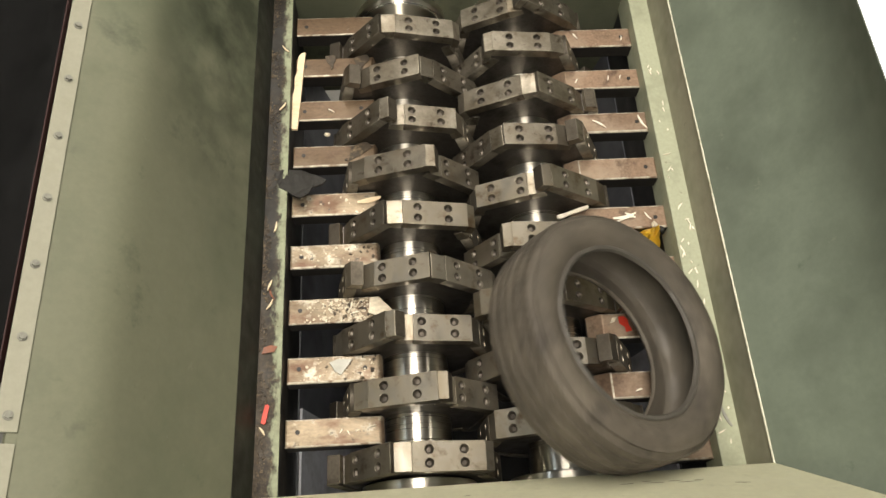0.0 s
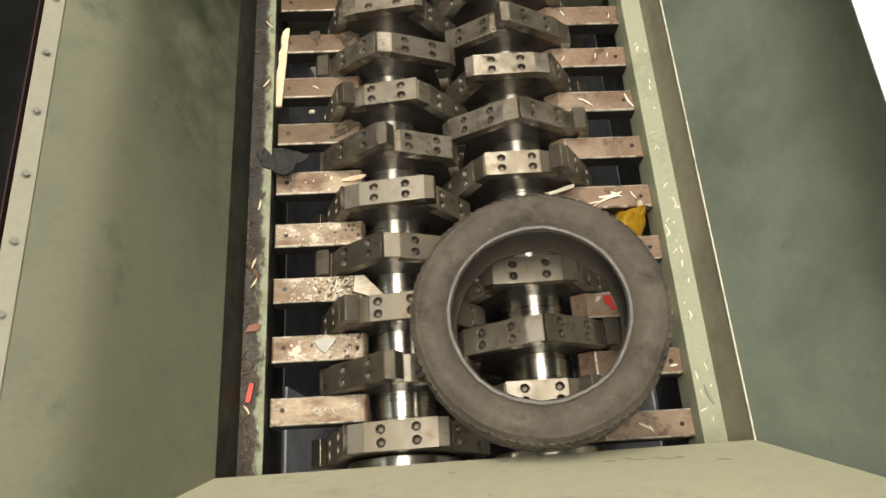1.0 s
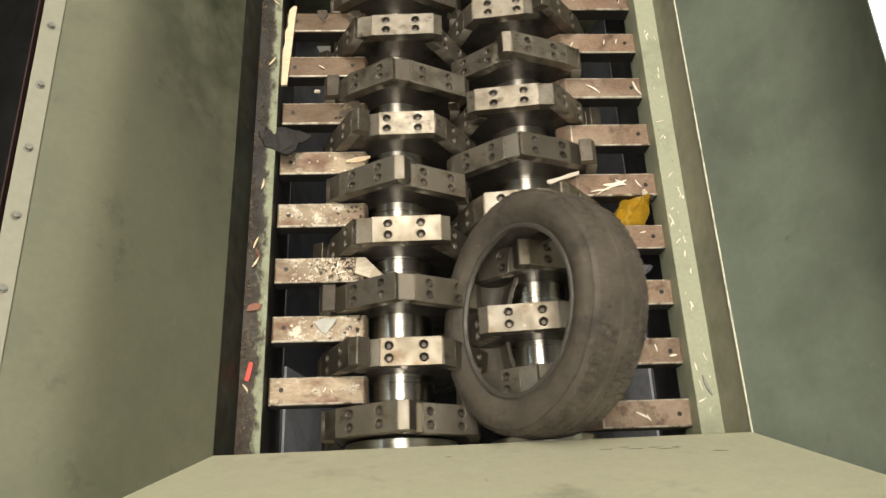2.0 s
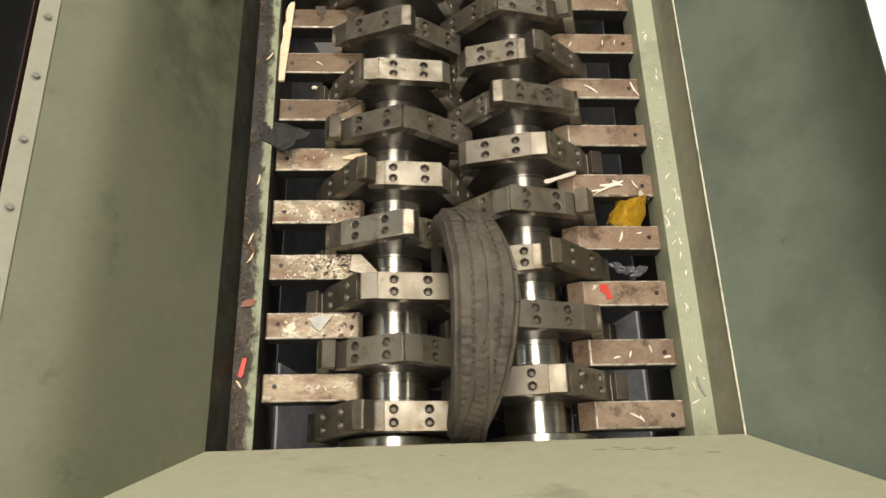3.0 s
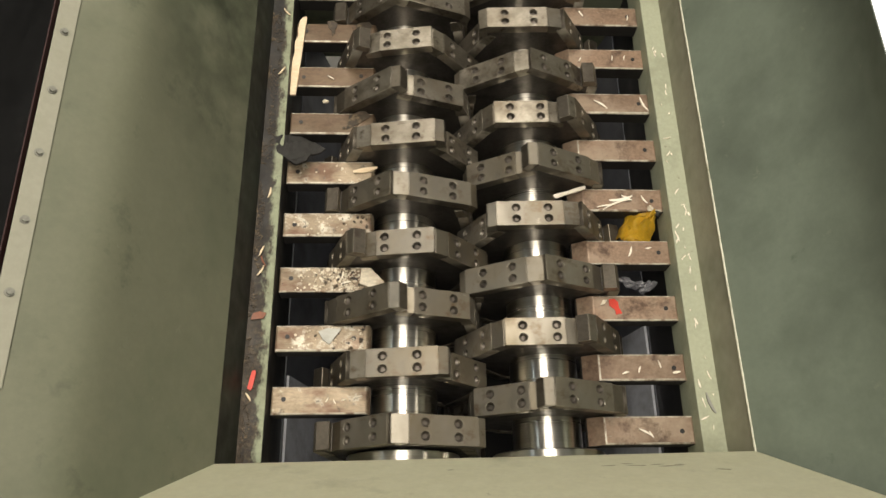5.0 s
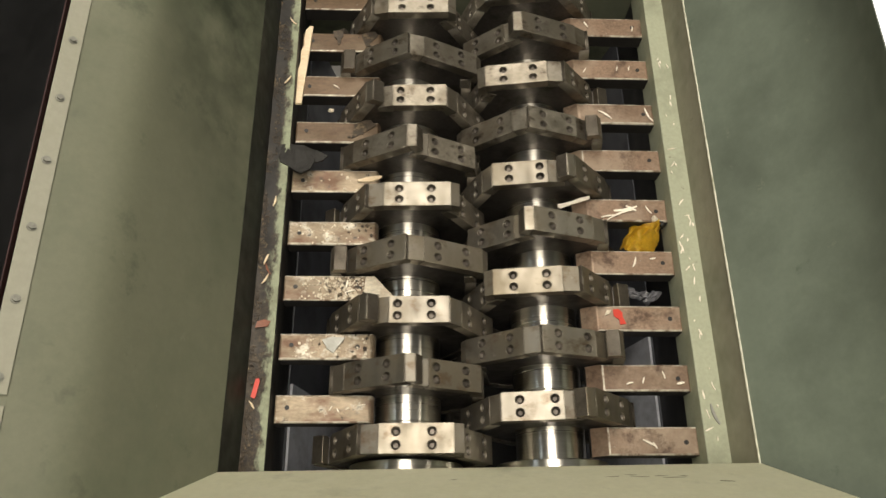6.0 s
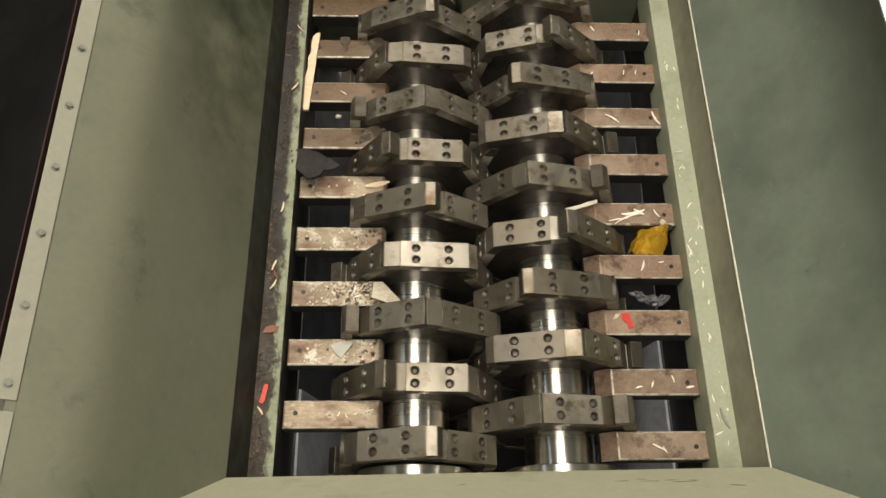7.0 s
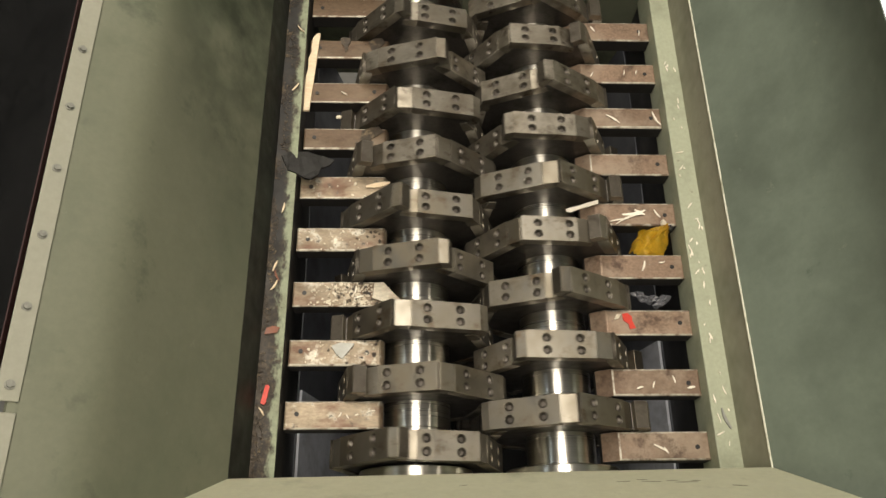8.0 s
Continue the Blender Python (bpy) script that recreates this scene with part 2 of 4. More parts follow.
M_WOOD = surface("fresh_splintered_wood", (0.76, 0.62, 0.43), 0.65, grain=0.15, grain_scale=60, stretch=(1, 6, 6), stain=(0.66, 0.48, 0.28), stain_at=(0.55, 0.75), stain_scale=10, bump=0.2)
M_RAG = surface("black_torn_rubber", (0.022, 0.021, 0.019), 0.75, grain=0.3, grain_scale=90, bump=0.5)
M_BONE = surface("peeled_white_wood", (0.86, 0.80, 0.68), 0.6, grain=0.1, grain_scale=60, stretch=(1, 6, 6), stain=(0.68, 0.56, 0.40), stain_at=(0.58, 0.75), stain_scale=14)
M_YELLOW = surface("yellow_plastic_film", (0.68, 0.43, 0.03), 0.42, grain=0.1, stain=(0.42, 0.26, 0.03), stain_scale=16, bump=0.3, bump_scale=30)
M_REDBIT = surface("bright_red_plastic", (0.55, 0.035, 0.015), 0.45, grain=0.1)
M_ORANGE = surface("rusty_orange_plastic", (0.19, 0.058, 0.022), 0.55, grain=0.2)
M_SHARD = surface("grey_sheet_shard", (0.30, 0.30, 0.27), 0.45, 0.3, grain=0.1)
M_CHIP = surface("pale_flaky_residue", (0.62, 0.56, 0.44), 0.7, grain=0.2, grain_scale=90, stain=(0.40, 0.30, 0.20), stain_scale=20)
M_WRAP = surface("grey_wrap", (0.10, 0.10, 0.11), 0.25, grain=0.2, stain=(0.4, 0.4, 0.38), stain_at=(0.6, 0.7), stain_scale=30)
M_ZINC = surface("dull_zinc", (0.22, 0.22, 0.19), 0.5, 0.6, grain=0.2)
M_HALL = surface("hall_paint", (0.32, 0.325, 0.325), 0.7, grain=0.05, grain_scale=8, stain=(0.24, 0.24, 0.235), stain_scale=0.6)
M_CONCRETE = surface("hall_concrete", (0.24, 0.235, 0.22), 0.7, grain=0.1, grain_scale=20, stain=(0.17, 0.165, 0.15), stain_scale=1.2)
# self-lit white for the blown-out ground beyond the rim; no daylight reaches it
M_GLOW, _nt, _p = nodes_of("glowing_backdrop")
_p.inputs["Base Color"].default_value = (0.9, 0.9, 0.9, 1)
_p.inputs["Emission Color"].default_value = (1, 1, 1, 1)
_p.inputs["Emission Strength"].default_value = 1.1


# ---- mesh helpers ----
def finish(name, bm, material, smooth=False):
    bmesh.ops.recalc_face_normals(bm, faces=bm.faces)
    me = bpy.data.meshes.new(name)
    bm.to_mesh(me)
    bm.free()
    me.materials.append(material)
    if smooth:
        me.polygons.foreach_set("use_smooth", [True] * len(me.polygons))
        me.set_sharp_from_angle(angle=radians(35))
    return me


def part(name, bm, material, parent, label="", smooth=False):
    me = bm if isinstance(bm, bpy.types.Mesh) else finish(name, bm, material, smooth)
    ob = new(name, me)
    ob.parent = parent
    return tagged(ob, label)


def structure(name, bm, material, label, smooth=False):
    ob = new(name, finish(name, bm, material, smooth))
    return tagged(ob, label, name.split("_")[0], kind="structure")


def box(bm, x0, x1, y0, y1, z0, z1, bevel=0.0):
    r = bmesh.ops.create_cube(bm, size=1)
    bmesh.ops.transform(bm, matrix=Matrix.Translation(((x0 + x1) / 2, (y0 + y1) / 2, (z0 + z1) / 2)) @ Matrix.Diagonal((x1 - x0, y1 - y0, z1 - z0, 1)), verts=r["verts"])
    if bevel:
        edges = list({e for v in r["verts"] for e in v.link_edges})
        bmesh.ops.bevel(bm, geom=edges, offset=bevel, segments=2, affect="EDGES", profile=0.5)
    return bm


def prism(bm, outline, y0, y1):
    """A solid with an outline in x and z, between two values of y."""
    a = [bm.verts.new((x, y0, z)) for x, z in outline]
    b = [bm.verts.new((x, y1, z)) for x, z in outline]
    bm.faces.new(a)
    bm.faces.new(b[::-1])
    n = len(outline)
    for i in range(n):
        bm.faces.new((a[i], b[i], b[(i + 1) % n], a[(i + 1) % n]))
    return bm


def slab(bm, corners, thick):
    """A plate whose upper side has the four corners given, with a thickness behind it."""
    c = [Vector(p) for p in corners]
    n = (c[1] - c[0]).cross(c[2] - c[0]).normalized() * thick
    top = [bm.verts.new(p) for p in c]
    low = [bm.verts.new(p - n) for p in c]
    bm.faces.new(top)
    bm.faces.new(low[::-1])
    for i in range(4):
        bm.faces.new((top[i], low[i], low[(i + 1) % 4], top[(i + 1) % 4]))
    return bm


def lathe_y(bm, profile, segments=64):
    """A closed ring turned about the y axis from (y, radius) points."""
    rings = []
    for y, r in profile:
        rings.append([bm.verts.new((r * math.sin(2 * math.pi * i / segments), y, r * math.cos(2 * math.pi * i / segments))) for i in range(segments)])
    for a, b in zip(rings, rings[1:]):
        for i in range(segments):
            bm.faces.new((a[i], a[(i + 1) % segments], b[(i + 1) % segments], b[i]))
    bm.faces.new(rings[0])
    bm.faces.new(rings[-1][::-1])
    return bm


def holed_plate(x0, x1, y0, y1, thick, holes, radius):
    """A flat plate, its top at z = 0, with round holes bored through it."""
    cu = bpy.data.curves.new("outline", "CURVE")
    cu.dimensions, cu.fill_mode, cu.extrude, cu.bevel_depth = "2D", "BOTH", thick / 2, 0.0012
    rings = [[(x0, y0), (x1, y0), (x1, y1), (x0, y1)]]
    rings += [[(hx + radius * math.cos(k * math.pi / 7), hy + radius * math.sin(k * math.pi / 7)) for k in range(14)] for hx, hy in holes]
    for ring in rings:
        sp = cu.splines.new("POLY")
        sp.points.add(len(ring) - 1)
        for q, (x, y) in zip(sp.points, ring):
            q.co = (x, y, 0, 1)
        sp.use_cyclic_u = True
    ob = new("outline", cu)
    me = bpy.data.meshes.new_from_object(ob.evaluated_get(bpy.context.evaluated_depsgraph_get()))
    bpy.data.objects.remove(ob)
    bpy.data.curves.remove(cu)
    bm = bmesh.new()
    bm.from_mesh(me)
    bpy.data.meshes.remove(me)
    bmesh.ops.translate(bm, verts=bm.verts, vec=(0, 0, -thick / 2))
    return bm


# ---- hopper and machine frame ----
# the bent profiles of the side walls, from lip to rim, as (x, z)
LEFT_WALL = [(LEFT_LIP, LIP_Z), (-0.745, 0.393), (-0.800, 0.525), (-0.818, 0.568), (-0.833, 0.598), (-0.852, 0.622), (-0.878, 0.646), RIM_LEFT]
RIGHT_WALL = [(RIGHT_LIP, LIP_Z), (0.718, 0.325), (0.770, 0.410), (0.802, 0.475), (0.820, 0.540), (0.827, 0.605), (0.825, 0.670), (0.815, 0.735), RIM_RIGHT]


def bent_sheet(profile, ym, yp, fy, by):
    """A steel sheet bent along lines that run with the shafts; it widens towards the rim."""
    bm = bmesh.new()
    z0, z1 = profile[0][1], profile[-1][1]
    rows = []
    for x, z in profile:
        u = (z - z0) / (z1 - z0)
        a, b = ym - 0.02 + (fy - 0.05 - ym) * u, yp + 0.02 + (by + 0.05 - yp) * u
        rows.append([bm.verts.new((x, a + (b - a) * i / 12, z)) for i in range(13)])
    for p, q in zip(rows, rows[1:]):
        for i in range(12):
            bm.faces.new((p[i], p[i + 1], q[i + 1], q[i]))
    s = 1 if profile[-1][0] > profile[0][0] else -1
    out = bmesh.ops.extrude_face_region(bm, geom=bm.faces[:])
    bmesh.ops.translate(bm, verts=[v for v in out["geom"] if isinstance(v, bmesh.types.BMVert)], vec=(s * 0.007, 0, -0.005))
    return bm


def hopper():
    ym, yp = FRONT_Y, BACK_Y
    lrx, lrz = RIM_LEFT
    rrx, rrz = RIM_RIGHT
    fy = FRONT_Y - FRONT_SLOPE * (0.66 - LIP_Z)
    by = BACK_Y + 0.30
    structure("wall_left", bent_sheet(LEFT_WALL, ym, yp, fy, by), M_WALL_SMUDGED,
              "sloping grey-green painted steel side wall of the hopper, scuffed", True)
    structure("wall_right", bent_sheet(RIGHT_WALL, ym, yp, fy, by), M_WALL_COOL,
              "sloping grey-green painted steel side wall of the hopper, coloured cooler for its light", True)
    structure("wall_front", slab(bmesh.new(), [(LEFT_LIP, ym, LIP_Z), (RIGHT_LIP, ym + FRONT_SKEW, LIP_Z), (rrx, fy + FRONT_SKEW, 0.66), (lrx, fy, 0.66)][::-1], 0.008), M_FRONT,
              "sloping pale green steel front plate of the hopper")
    structure("wall_back", slab(bmesh.new(), [(LEFT_LIP, yp, LIP_Z), (RIGHT_LIP, yp, LIP_Z), (rrx, by, 0.66), (lrx, by, 0.66)], 0.008), M_WALL,
              "sloping grey-green painted steel back wall of the hopper")
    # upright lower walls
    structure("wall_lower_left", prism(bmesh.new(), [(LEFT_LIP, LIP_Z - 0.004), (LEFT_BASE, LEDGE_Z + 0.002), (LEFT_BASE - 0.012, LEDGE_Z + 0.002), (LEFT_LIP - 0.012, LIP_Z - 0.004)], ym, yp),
              M_OILY_SHADED, "upright green painted lower wall above the dirty rail, darkened by oil and painted shade")
    structure("wall_lower_right", prism(bmesh.new(), [(RIGHT_LIP, LIP_Z - 0.004), (RIGHT_BASE, LEDGE_Z + 0.002), (RIGHT_BASE + 0.012, LEDGE_Z + 0.002), (RIGHT_LIP + 0.012, LIP_Z - 0.004)], ym, yp),
              M_LOWER, "upright tan-green painted lower wall above the pale rail")
    structure("trim_lip", box(bmesh.new(), RIGHT_LIP - 0.003, RIGHT_LIP + 0.001, ym + 0.002, yp, LIP_Z - 0.002, LIP_Z + 0.003), M_EDGE, "thin bare bright steel edge along the wall bend")
    structure("wall_lower_front", slab(bmesh.new(), [(LEFT_LIP, ym - 0.004, -0.5), (LEFT_LIP, ym - 0.004, LIP_Z - 0.006), (RIGHT_LIP, ym + FRONT_SKEW - 0.004, LIP_Z - 0.006), (RIGHT_LIP, ym + FRONT_SKEW - 0.004, -0.5)], 0.026), M_FRONT, "upright green front wall of the cutting box")
    structure("wall_lower_back", box(bmesh.new(), LEFT_LIP, RIGHT_LIP, yp, yp + 0.03, -0.5, LIP_Z - 0.006), M_WALL, "upright green back wall of the cutting box")
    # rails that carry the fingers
    for name, x0, x1, m, words in (("rail_left", LEFT_BASE - 0.02, LEFT_IN, M_DIRTY_SHADED, "narrow green steel rail caked with oily dirt, wall shadow painted along it"),
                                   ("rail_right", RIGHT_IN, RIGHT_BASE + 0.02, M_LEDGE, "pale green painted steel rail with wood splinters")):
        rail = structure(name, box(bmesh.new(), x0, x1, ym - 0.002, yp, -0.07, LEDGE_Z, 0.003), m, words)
        # the rail's inner face takes the near-black side material
        if m == M_DIRTY_SHADED:
            rail.data.materials.append(M_DARK_SIDE)
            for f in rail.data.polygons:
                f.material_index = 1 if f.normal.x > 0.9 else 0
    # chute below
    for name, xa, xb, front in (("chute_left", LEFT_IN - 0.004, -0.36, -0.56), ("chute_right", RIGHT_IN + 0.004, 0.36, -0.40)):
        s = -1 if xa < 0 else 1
        # shade below the bars is painted into this plate
        structure(name, prism(bmesh.new(), [(xa + s * 0.03, -0.30), (xa, -0.30), (xb, -1.3), (xb + s * 0.03, -1.3)], ym, yp), M_SHADED_CHUTE, "steep steel chute plate under the fingers, coloured dark for shade")
        # the lit front stretch of the chute, laid on as a paler plate
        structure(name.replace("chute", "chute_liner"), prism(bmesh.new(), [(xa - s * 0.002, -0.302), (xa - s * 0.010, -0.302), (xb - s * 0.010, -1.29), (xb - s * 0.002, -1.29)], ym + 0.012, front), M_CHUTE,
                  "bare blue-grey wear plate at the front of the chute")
        # an added dark beam fills in for the shade under the rail
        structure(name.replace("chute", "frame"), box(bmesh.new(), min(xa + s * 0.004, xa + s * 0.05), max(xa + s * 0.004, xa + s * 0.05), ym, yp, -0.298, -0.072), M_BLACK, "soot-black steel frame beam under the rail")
    structure("chute_front", box(bmesh.new(), LEFT_IN, RIGHT_IN, ym + 0.001, ym + 0.008, -1.3, -0.27), M_CHUTE, "upright blue-grey steel chute plate below the rotors")
    structure("chute_floor", box(bmesh.new(), -0.55, 0.55, ym, yp, -1.36, -1.32), M_BLACK, "dark steel floor of the discharge chute")


def clamp_strip():
    """The bolted strip on the left rim with the rubber curtain that it clamps."""
    rx, rz = RIM_LEFT
    slope = 40.0
    for y0, y1 in ((-0.815, 1.05), (-1.08, -0.835)):
        strip = new("clamp_strip")
        tagged(strip, "cream painted steel clamp strip bolted along the hopper rim", "strip", "strips on the rim")
        strip.matrix_basis = pose(rx - 0.003, 0, rz, 0, slope * 0.8, 0)
        part("plate", box(bmesh.new(), -0.020, 0.020, y0, y1, -0.002, 0.006, 0.0015), M_STRIP, strip)
        n = int((y1 - y0) / 0.1492)
        for i in range(n):
            b = bmesh.new()
            y = y0 + 0.030 + i * 0.1492
            bmesh.ops.create_cone(b, cap_ends=True, segments=6, radius1=0.0070, radius2=0.0065, depth=0.005, matrix=Matrix.Translation((0, y, 0.0105)))
            bmesh.ops.create_cone(b, cap_ends=True, segments=18, radius1=0.0095, radius2=0.0092, depth=0.0018, matrix=Matrix.Translation((0, y, 0.0070)))
            part("bolt", b, M_ZINC, strip, "small zinc hexagon bolt with washer")
    seal = bmesh.new()
    box(seal, rx - 0.0282, rx - 0.0255, -1.08, 1.05, rz - 0.01, rz + 0.018)
    tagged(new("rubber_seal", finish("rubber_seal", seal, M_RED)), "thin dark red seal along the strip", "seal")
    sheet = bmesh.new()
    rows = []
    for i in range(25):
        y = -1.6 + i * 0.15
        rows.append([sheet.verts.new((rx - 0.032 - 0.045 * j - 0.012 * math.sin(i * 0.9 + j * 0.3) * j / 4, y, rz - 0.02 - 0.015 * j + 0.012 * math.sin(i * 1.3 + j))) for j in range(14)])
    for a, b in zip(rows, rows[1:]):
        for j in range(13):
            sheet.faces.new((a[j], a[j + 1], b[j + 1], b[j]))
    bmesh.ops.solidify(sheet, geom=sheet.faces, thickness=0.008)
    tagged(new("rubber_curtain", finish("rubber_curtain", sheet, M_RUBBER_SHEET, True)), "black rubber sheet clamped under the bolted strip", "rubber sheet")


# ---- cutting rotors ----
# each knife leans back on its disc: its bolts sit ahead of the foot of its normal, so the leading end stands proud
BOLT_S, BOLT_Y, HOLE_R = 0.0465, 0.0172, 0.0135


def mirrored(bm, flip):
    if flip:
        bmesh.ops.scale(bm, vec=(-1, 1, 1), verts=bm.verts)
        bmesh.ops.reverse_faces(bm, faces=bm.faces)
    return bm


def wedge(s0, s1, h0, h1, thick, half):
    """A bevelled end piece of a knife, with slightly broken edges."""
    bm = prism(bmesh.new(), [(s0, h0), (s1, h1), (s1, min(h0, h1) - thick), (s0, min(h0, h1) - thick)], -half, half)
    bmesh.ops.bevel(bm, geom=bm.edges[:], offset=0.001, segments=1, affect="EDGES", profile=0.5)
    return bm


def rotor_meshes(flip, knife):
    """The meshes of one cutter disc. The face's own frame: x along it in the sense of turning, z outwards."""
    w = DISC_HALF
    out = {}
    def keep(name, bm, high, material, smooth=False):
        bmesh.ops.translate(bm, verts=bm.verts, vec=(0, 0, high))
        me = out[name] = finish(name, mirrored(bm, flip), material, smooth)
        me.materials.append(M_CUT)
        for f in me.polygons:      # the cut ends are blunt and blackened
            if abs(f.normal.x) > 0.95 and f.area > 0.0002:
                f.material_index = 1
    def bolt_holes(mid):
        return [(mid + s, y) for s in (-BOLT_S, BOLT_S) for y in (-BOLT_Y, BOLT_Y)]
    c = LONG_MID
    keep("long_main", holed_plate(c - 0.090, c + 0.103, -w, w, 0.03, bolt_holes(c), HOLE_R), LONG_HIGH, knife)
    keep("long_heel", wedge(c - 0.137, c - 0.0915, -0.010, -0.0005, 0.028, w), LONG_HIGH, knife)
    keep("long_tip", wedge(c + 0.1042, c + 0.130, -0.0005, -0.012, 0.036, w), LONG_HIGH, knife)
    c = SHORT_MID
    keep("short_main", holed_plate(c - 0.069, c + 0.095, -w, w, 0.03, bolt_holes(c), HOLE_R), SHORT_HIGH, knife)
    keep("short_tail", wedge(c - 0.118, c - 0.0705, -0.012, -0.0005, 0.024, w), SHORT_HIGH, knife)
    body = bmesh.new()
    pts = []
    for k in range(6):
        high, s0, s1 = (LONG_HIGH - 0.028, LONG_MID - 0.112, LONG_MID + 0.108) if k % 2 == 0 else (SHORT_HIGH - 0.028, SHORT_MID - 0.098, SHORT_MID + 0.075)
        a = radians(60 * k)
        for s in (s0, s1):
            pts.append((s * math.cos(a) + high * math.sin(a), -s * math.sin(a) + high * math.cos(a)))
    prism(body, pts, -w + 0.002, w - 0.002)
    out["body"] = finish("disc_body", mirrored(body, flip), M_DISC)
    ring = lathe_y(bmesh.new(), [(w - 0.002, 0.150), (w + 0.008, 0.150), (w + 0.010, 0.146), (w + 0.010, 0.09)], 56)
    out["ring"] = finish("disc_ring", ring, M_TUBE, True)
    bolt = bmesh.new()
    bmesh.ops.create_cone(bolt, cap_ends=True, segments=14, radius1=0.0108, radius2=0.0102, depth=0.016, matrix=Matrix.Translation((0, 0, -0.0112)))
    top = [f for f in bolt.faces if f.normal.z > 0.9]
    bmesh.ops.inset_region(bolt, faces=top, thickness=0.0042)
    bmesh.ops.translate(bolt, verts=top[0].verts, vec=(0, 0, -0.006))
    out["bolt"] = finish("bolt", bolt, M_BOLT)
    bore = bmesh.new()
    bmesh.ops.create_cone(bore, cap_ends=True, segments=14, radius1=0.0131, radius2=0.0131, depth=0.006, matrix=Matrix.Translation((0, 0, -0.019)))
    out["bore"] = finish("bore", bore, M_HOLE)
    return out


def build_rotor(x, first, last, y_of, flip):
    rotor = new("cutting_rotor")
    tagged(rotor, "turning steel shredder rotor with bolted hexagonal cutter discs", "shredder rotor", "rotors of the shredder")
    rotor.matrix_basis = pose(x, 0, SHAFT_Z)
    side = -1 if flip else 1
    clean, dull = rotor_meshes(flip, M_KNIFE), rotor_meshes(flip, M_KNIFE_DULL)
    ys = [y_of(k) for k in range(first, last + 1)]
    ends = [BACK_Y] + ys + [FRONT_Y]
    for i in range(len(ends) - 1):
        a, b = ends[i + 1] + DISC_HALF - 0.002, ends[i] - DISC_HALF + 0.002
        if i == 0:
            b = BACK_Y
        if i == len(ends) - 2:
            a = FRONT_Y
        m = (a + b) / 2
        part("spacer_sleeve", lathe_y(bmesh.new(), [(a, TUBE_R), (m - 0.022, TUBE_R), (m - 0.020, TUBE_R - 0.0015), (m - 0.018, TUBE_R), (b, TUBE_R)], 72), M_TUBE, rotor,
             "bright turned steel sleeve", True)
    part("end_collar", lathe_y(bmesh.new(), [(FRONT_Y + 0.001, 0.158), (FRONT_Y + 0.050, 0.158), (FRONT_Y + 0.053, 0.155), (FRONT_Y + 0.053, 0.09)], 64), M_TUBE, rotor, "", True)
    part("end_collar", lathe_y(bmesh.new(), [(BACK_Y - 0.045, 0.12), (BACK_Y - 0.045, 0.150), (BACK_Y - 0.03, 0.165), (BACK_Y - 0.001, 0.165)], 64), M_TUBE, rotor, "", True)
    for k in range(first, last + 1):
        ms = dull if k <= 4 else clean
        disc = part("cutter_disc", ms["body"], None, rotor, "dark oily hexagonal cutter disc")
        disc.matrix_basis = pose(0, y_of(k), 0, 0, -side * 30 * (9 - k), 0)
        part("back_ring", ms["ring"], None, disc)
        for f in range(6):
            turn = pose(0, 0, 0, 0, side * 60 * f, 0)
            kind = "long" if f % 2 == 0 else "short"
            for piece in (("long_main", "long_heel", "long_tip") if f % 2 == 0 else ("short_main", "short_tail")):
                part("knife" if piece.endswith("main") else "knife_tip", ms[piece], None, disc).matrix_basis = turn
            high, mid = (LONG_HIGH, LONG_MID) if kind == "long" else (SHORT_HIGH, SHORT_MID)
            for s in (mid - BOLT_S, mid + BOLT_S):
                for y in (-BOLT_Y, BOLT_Y):
                    at = turn @ pose(side * s, y, high)
                    part("bolt", ms["bolt"], None, disc).matrix_basis = at
                    part("bolt_seat", ms["bore"], None, disc).matrix_basis = at
    return rotor


def left_disc_y(k):
    return (5 - k - 0.55) * PITCH


def right_disc_y(k):
    return (5.5 - k - 0.55) * PITCH


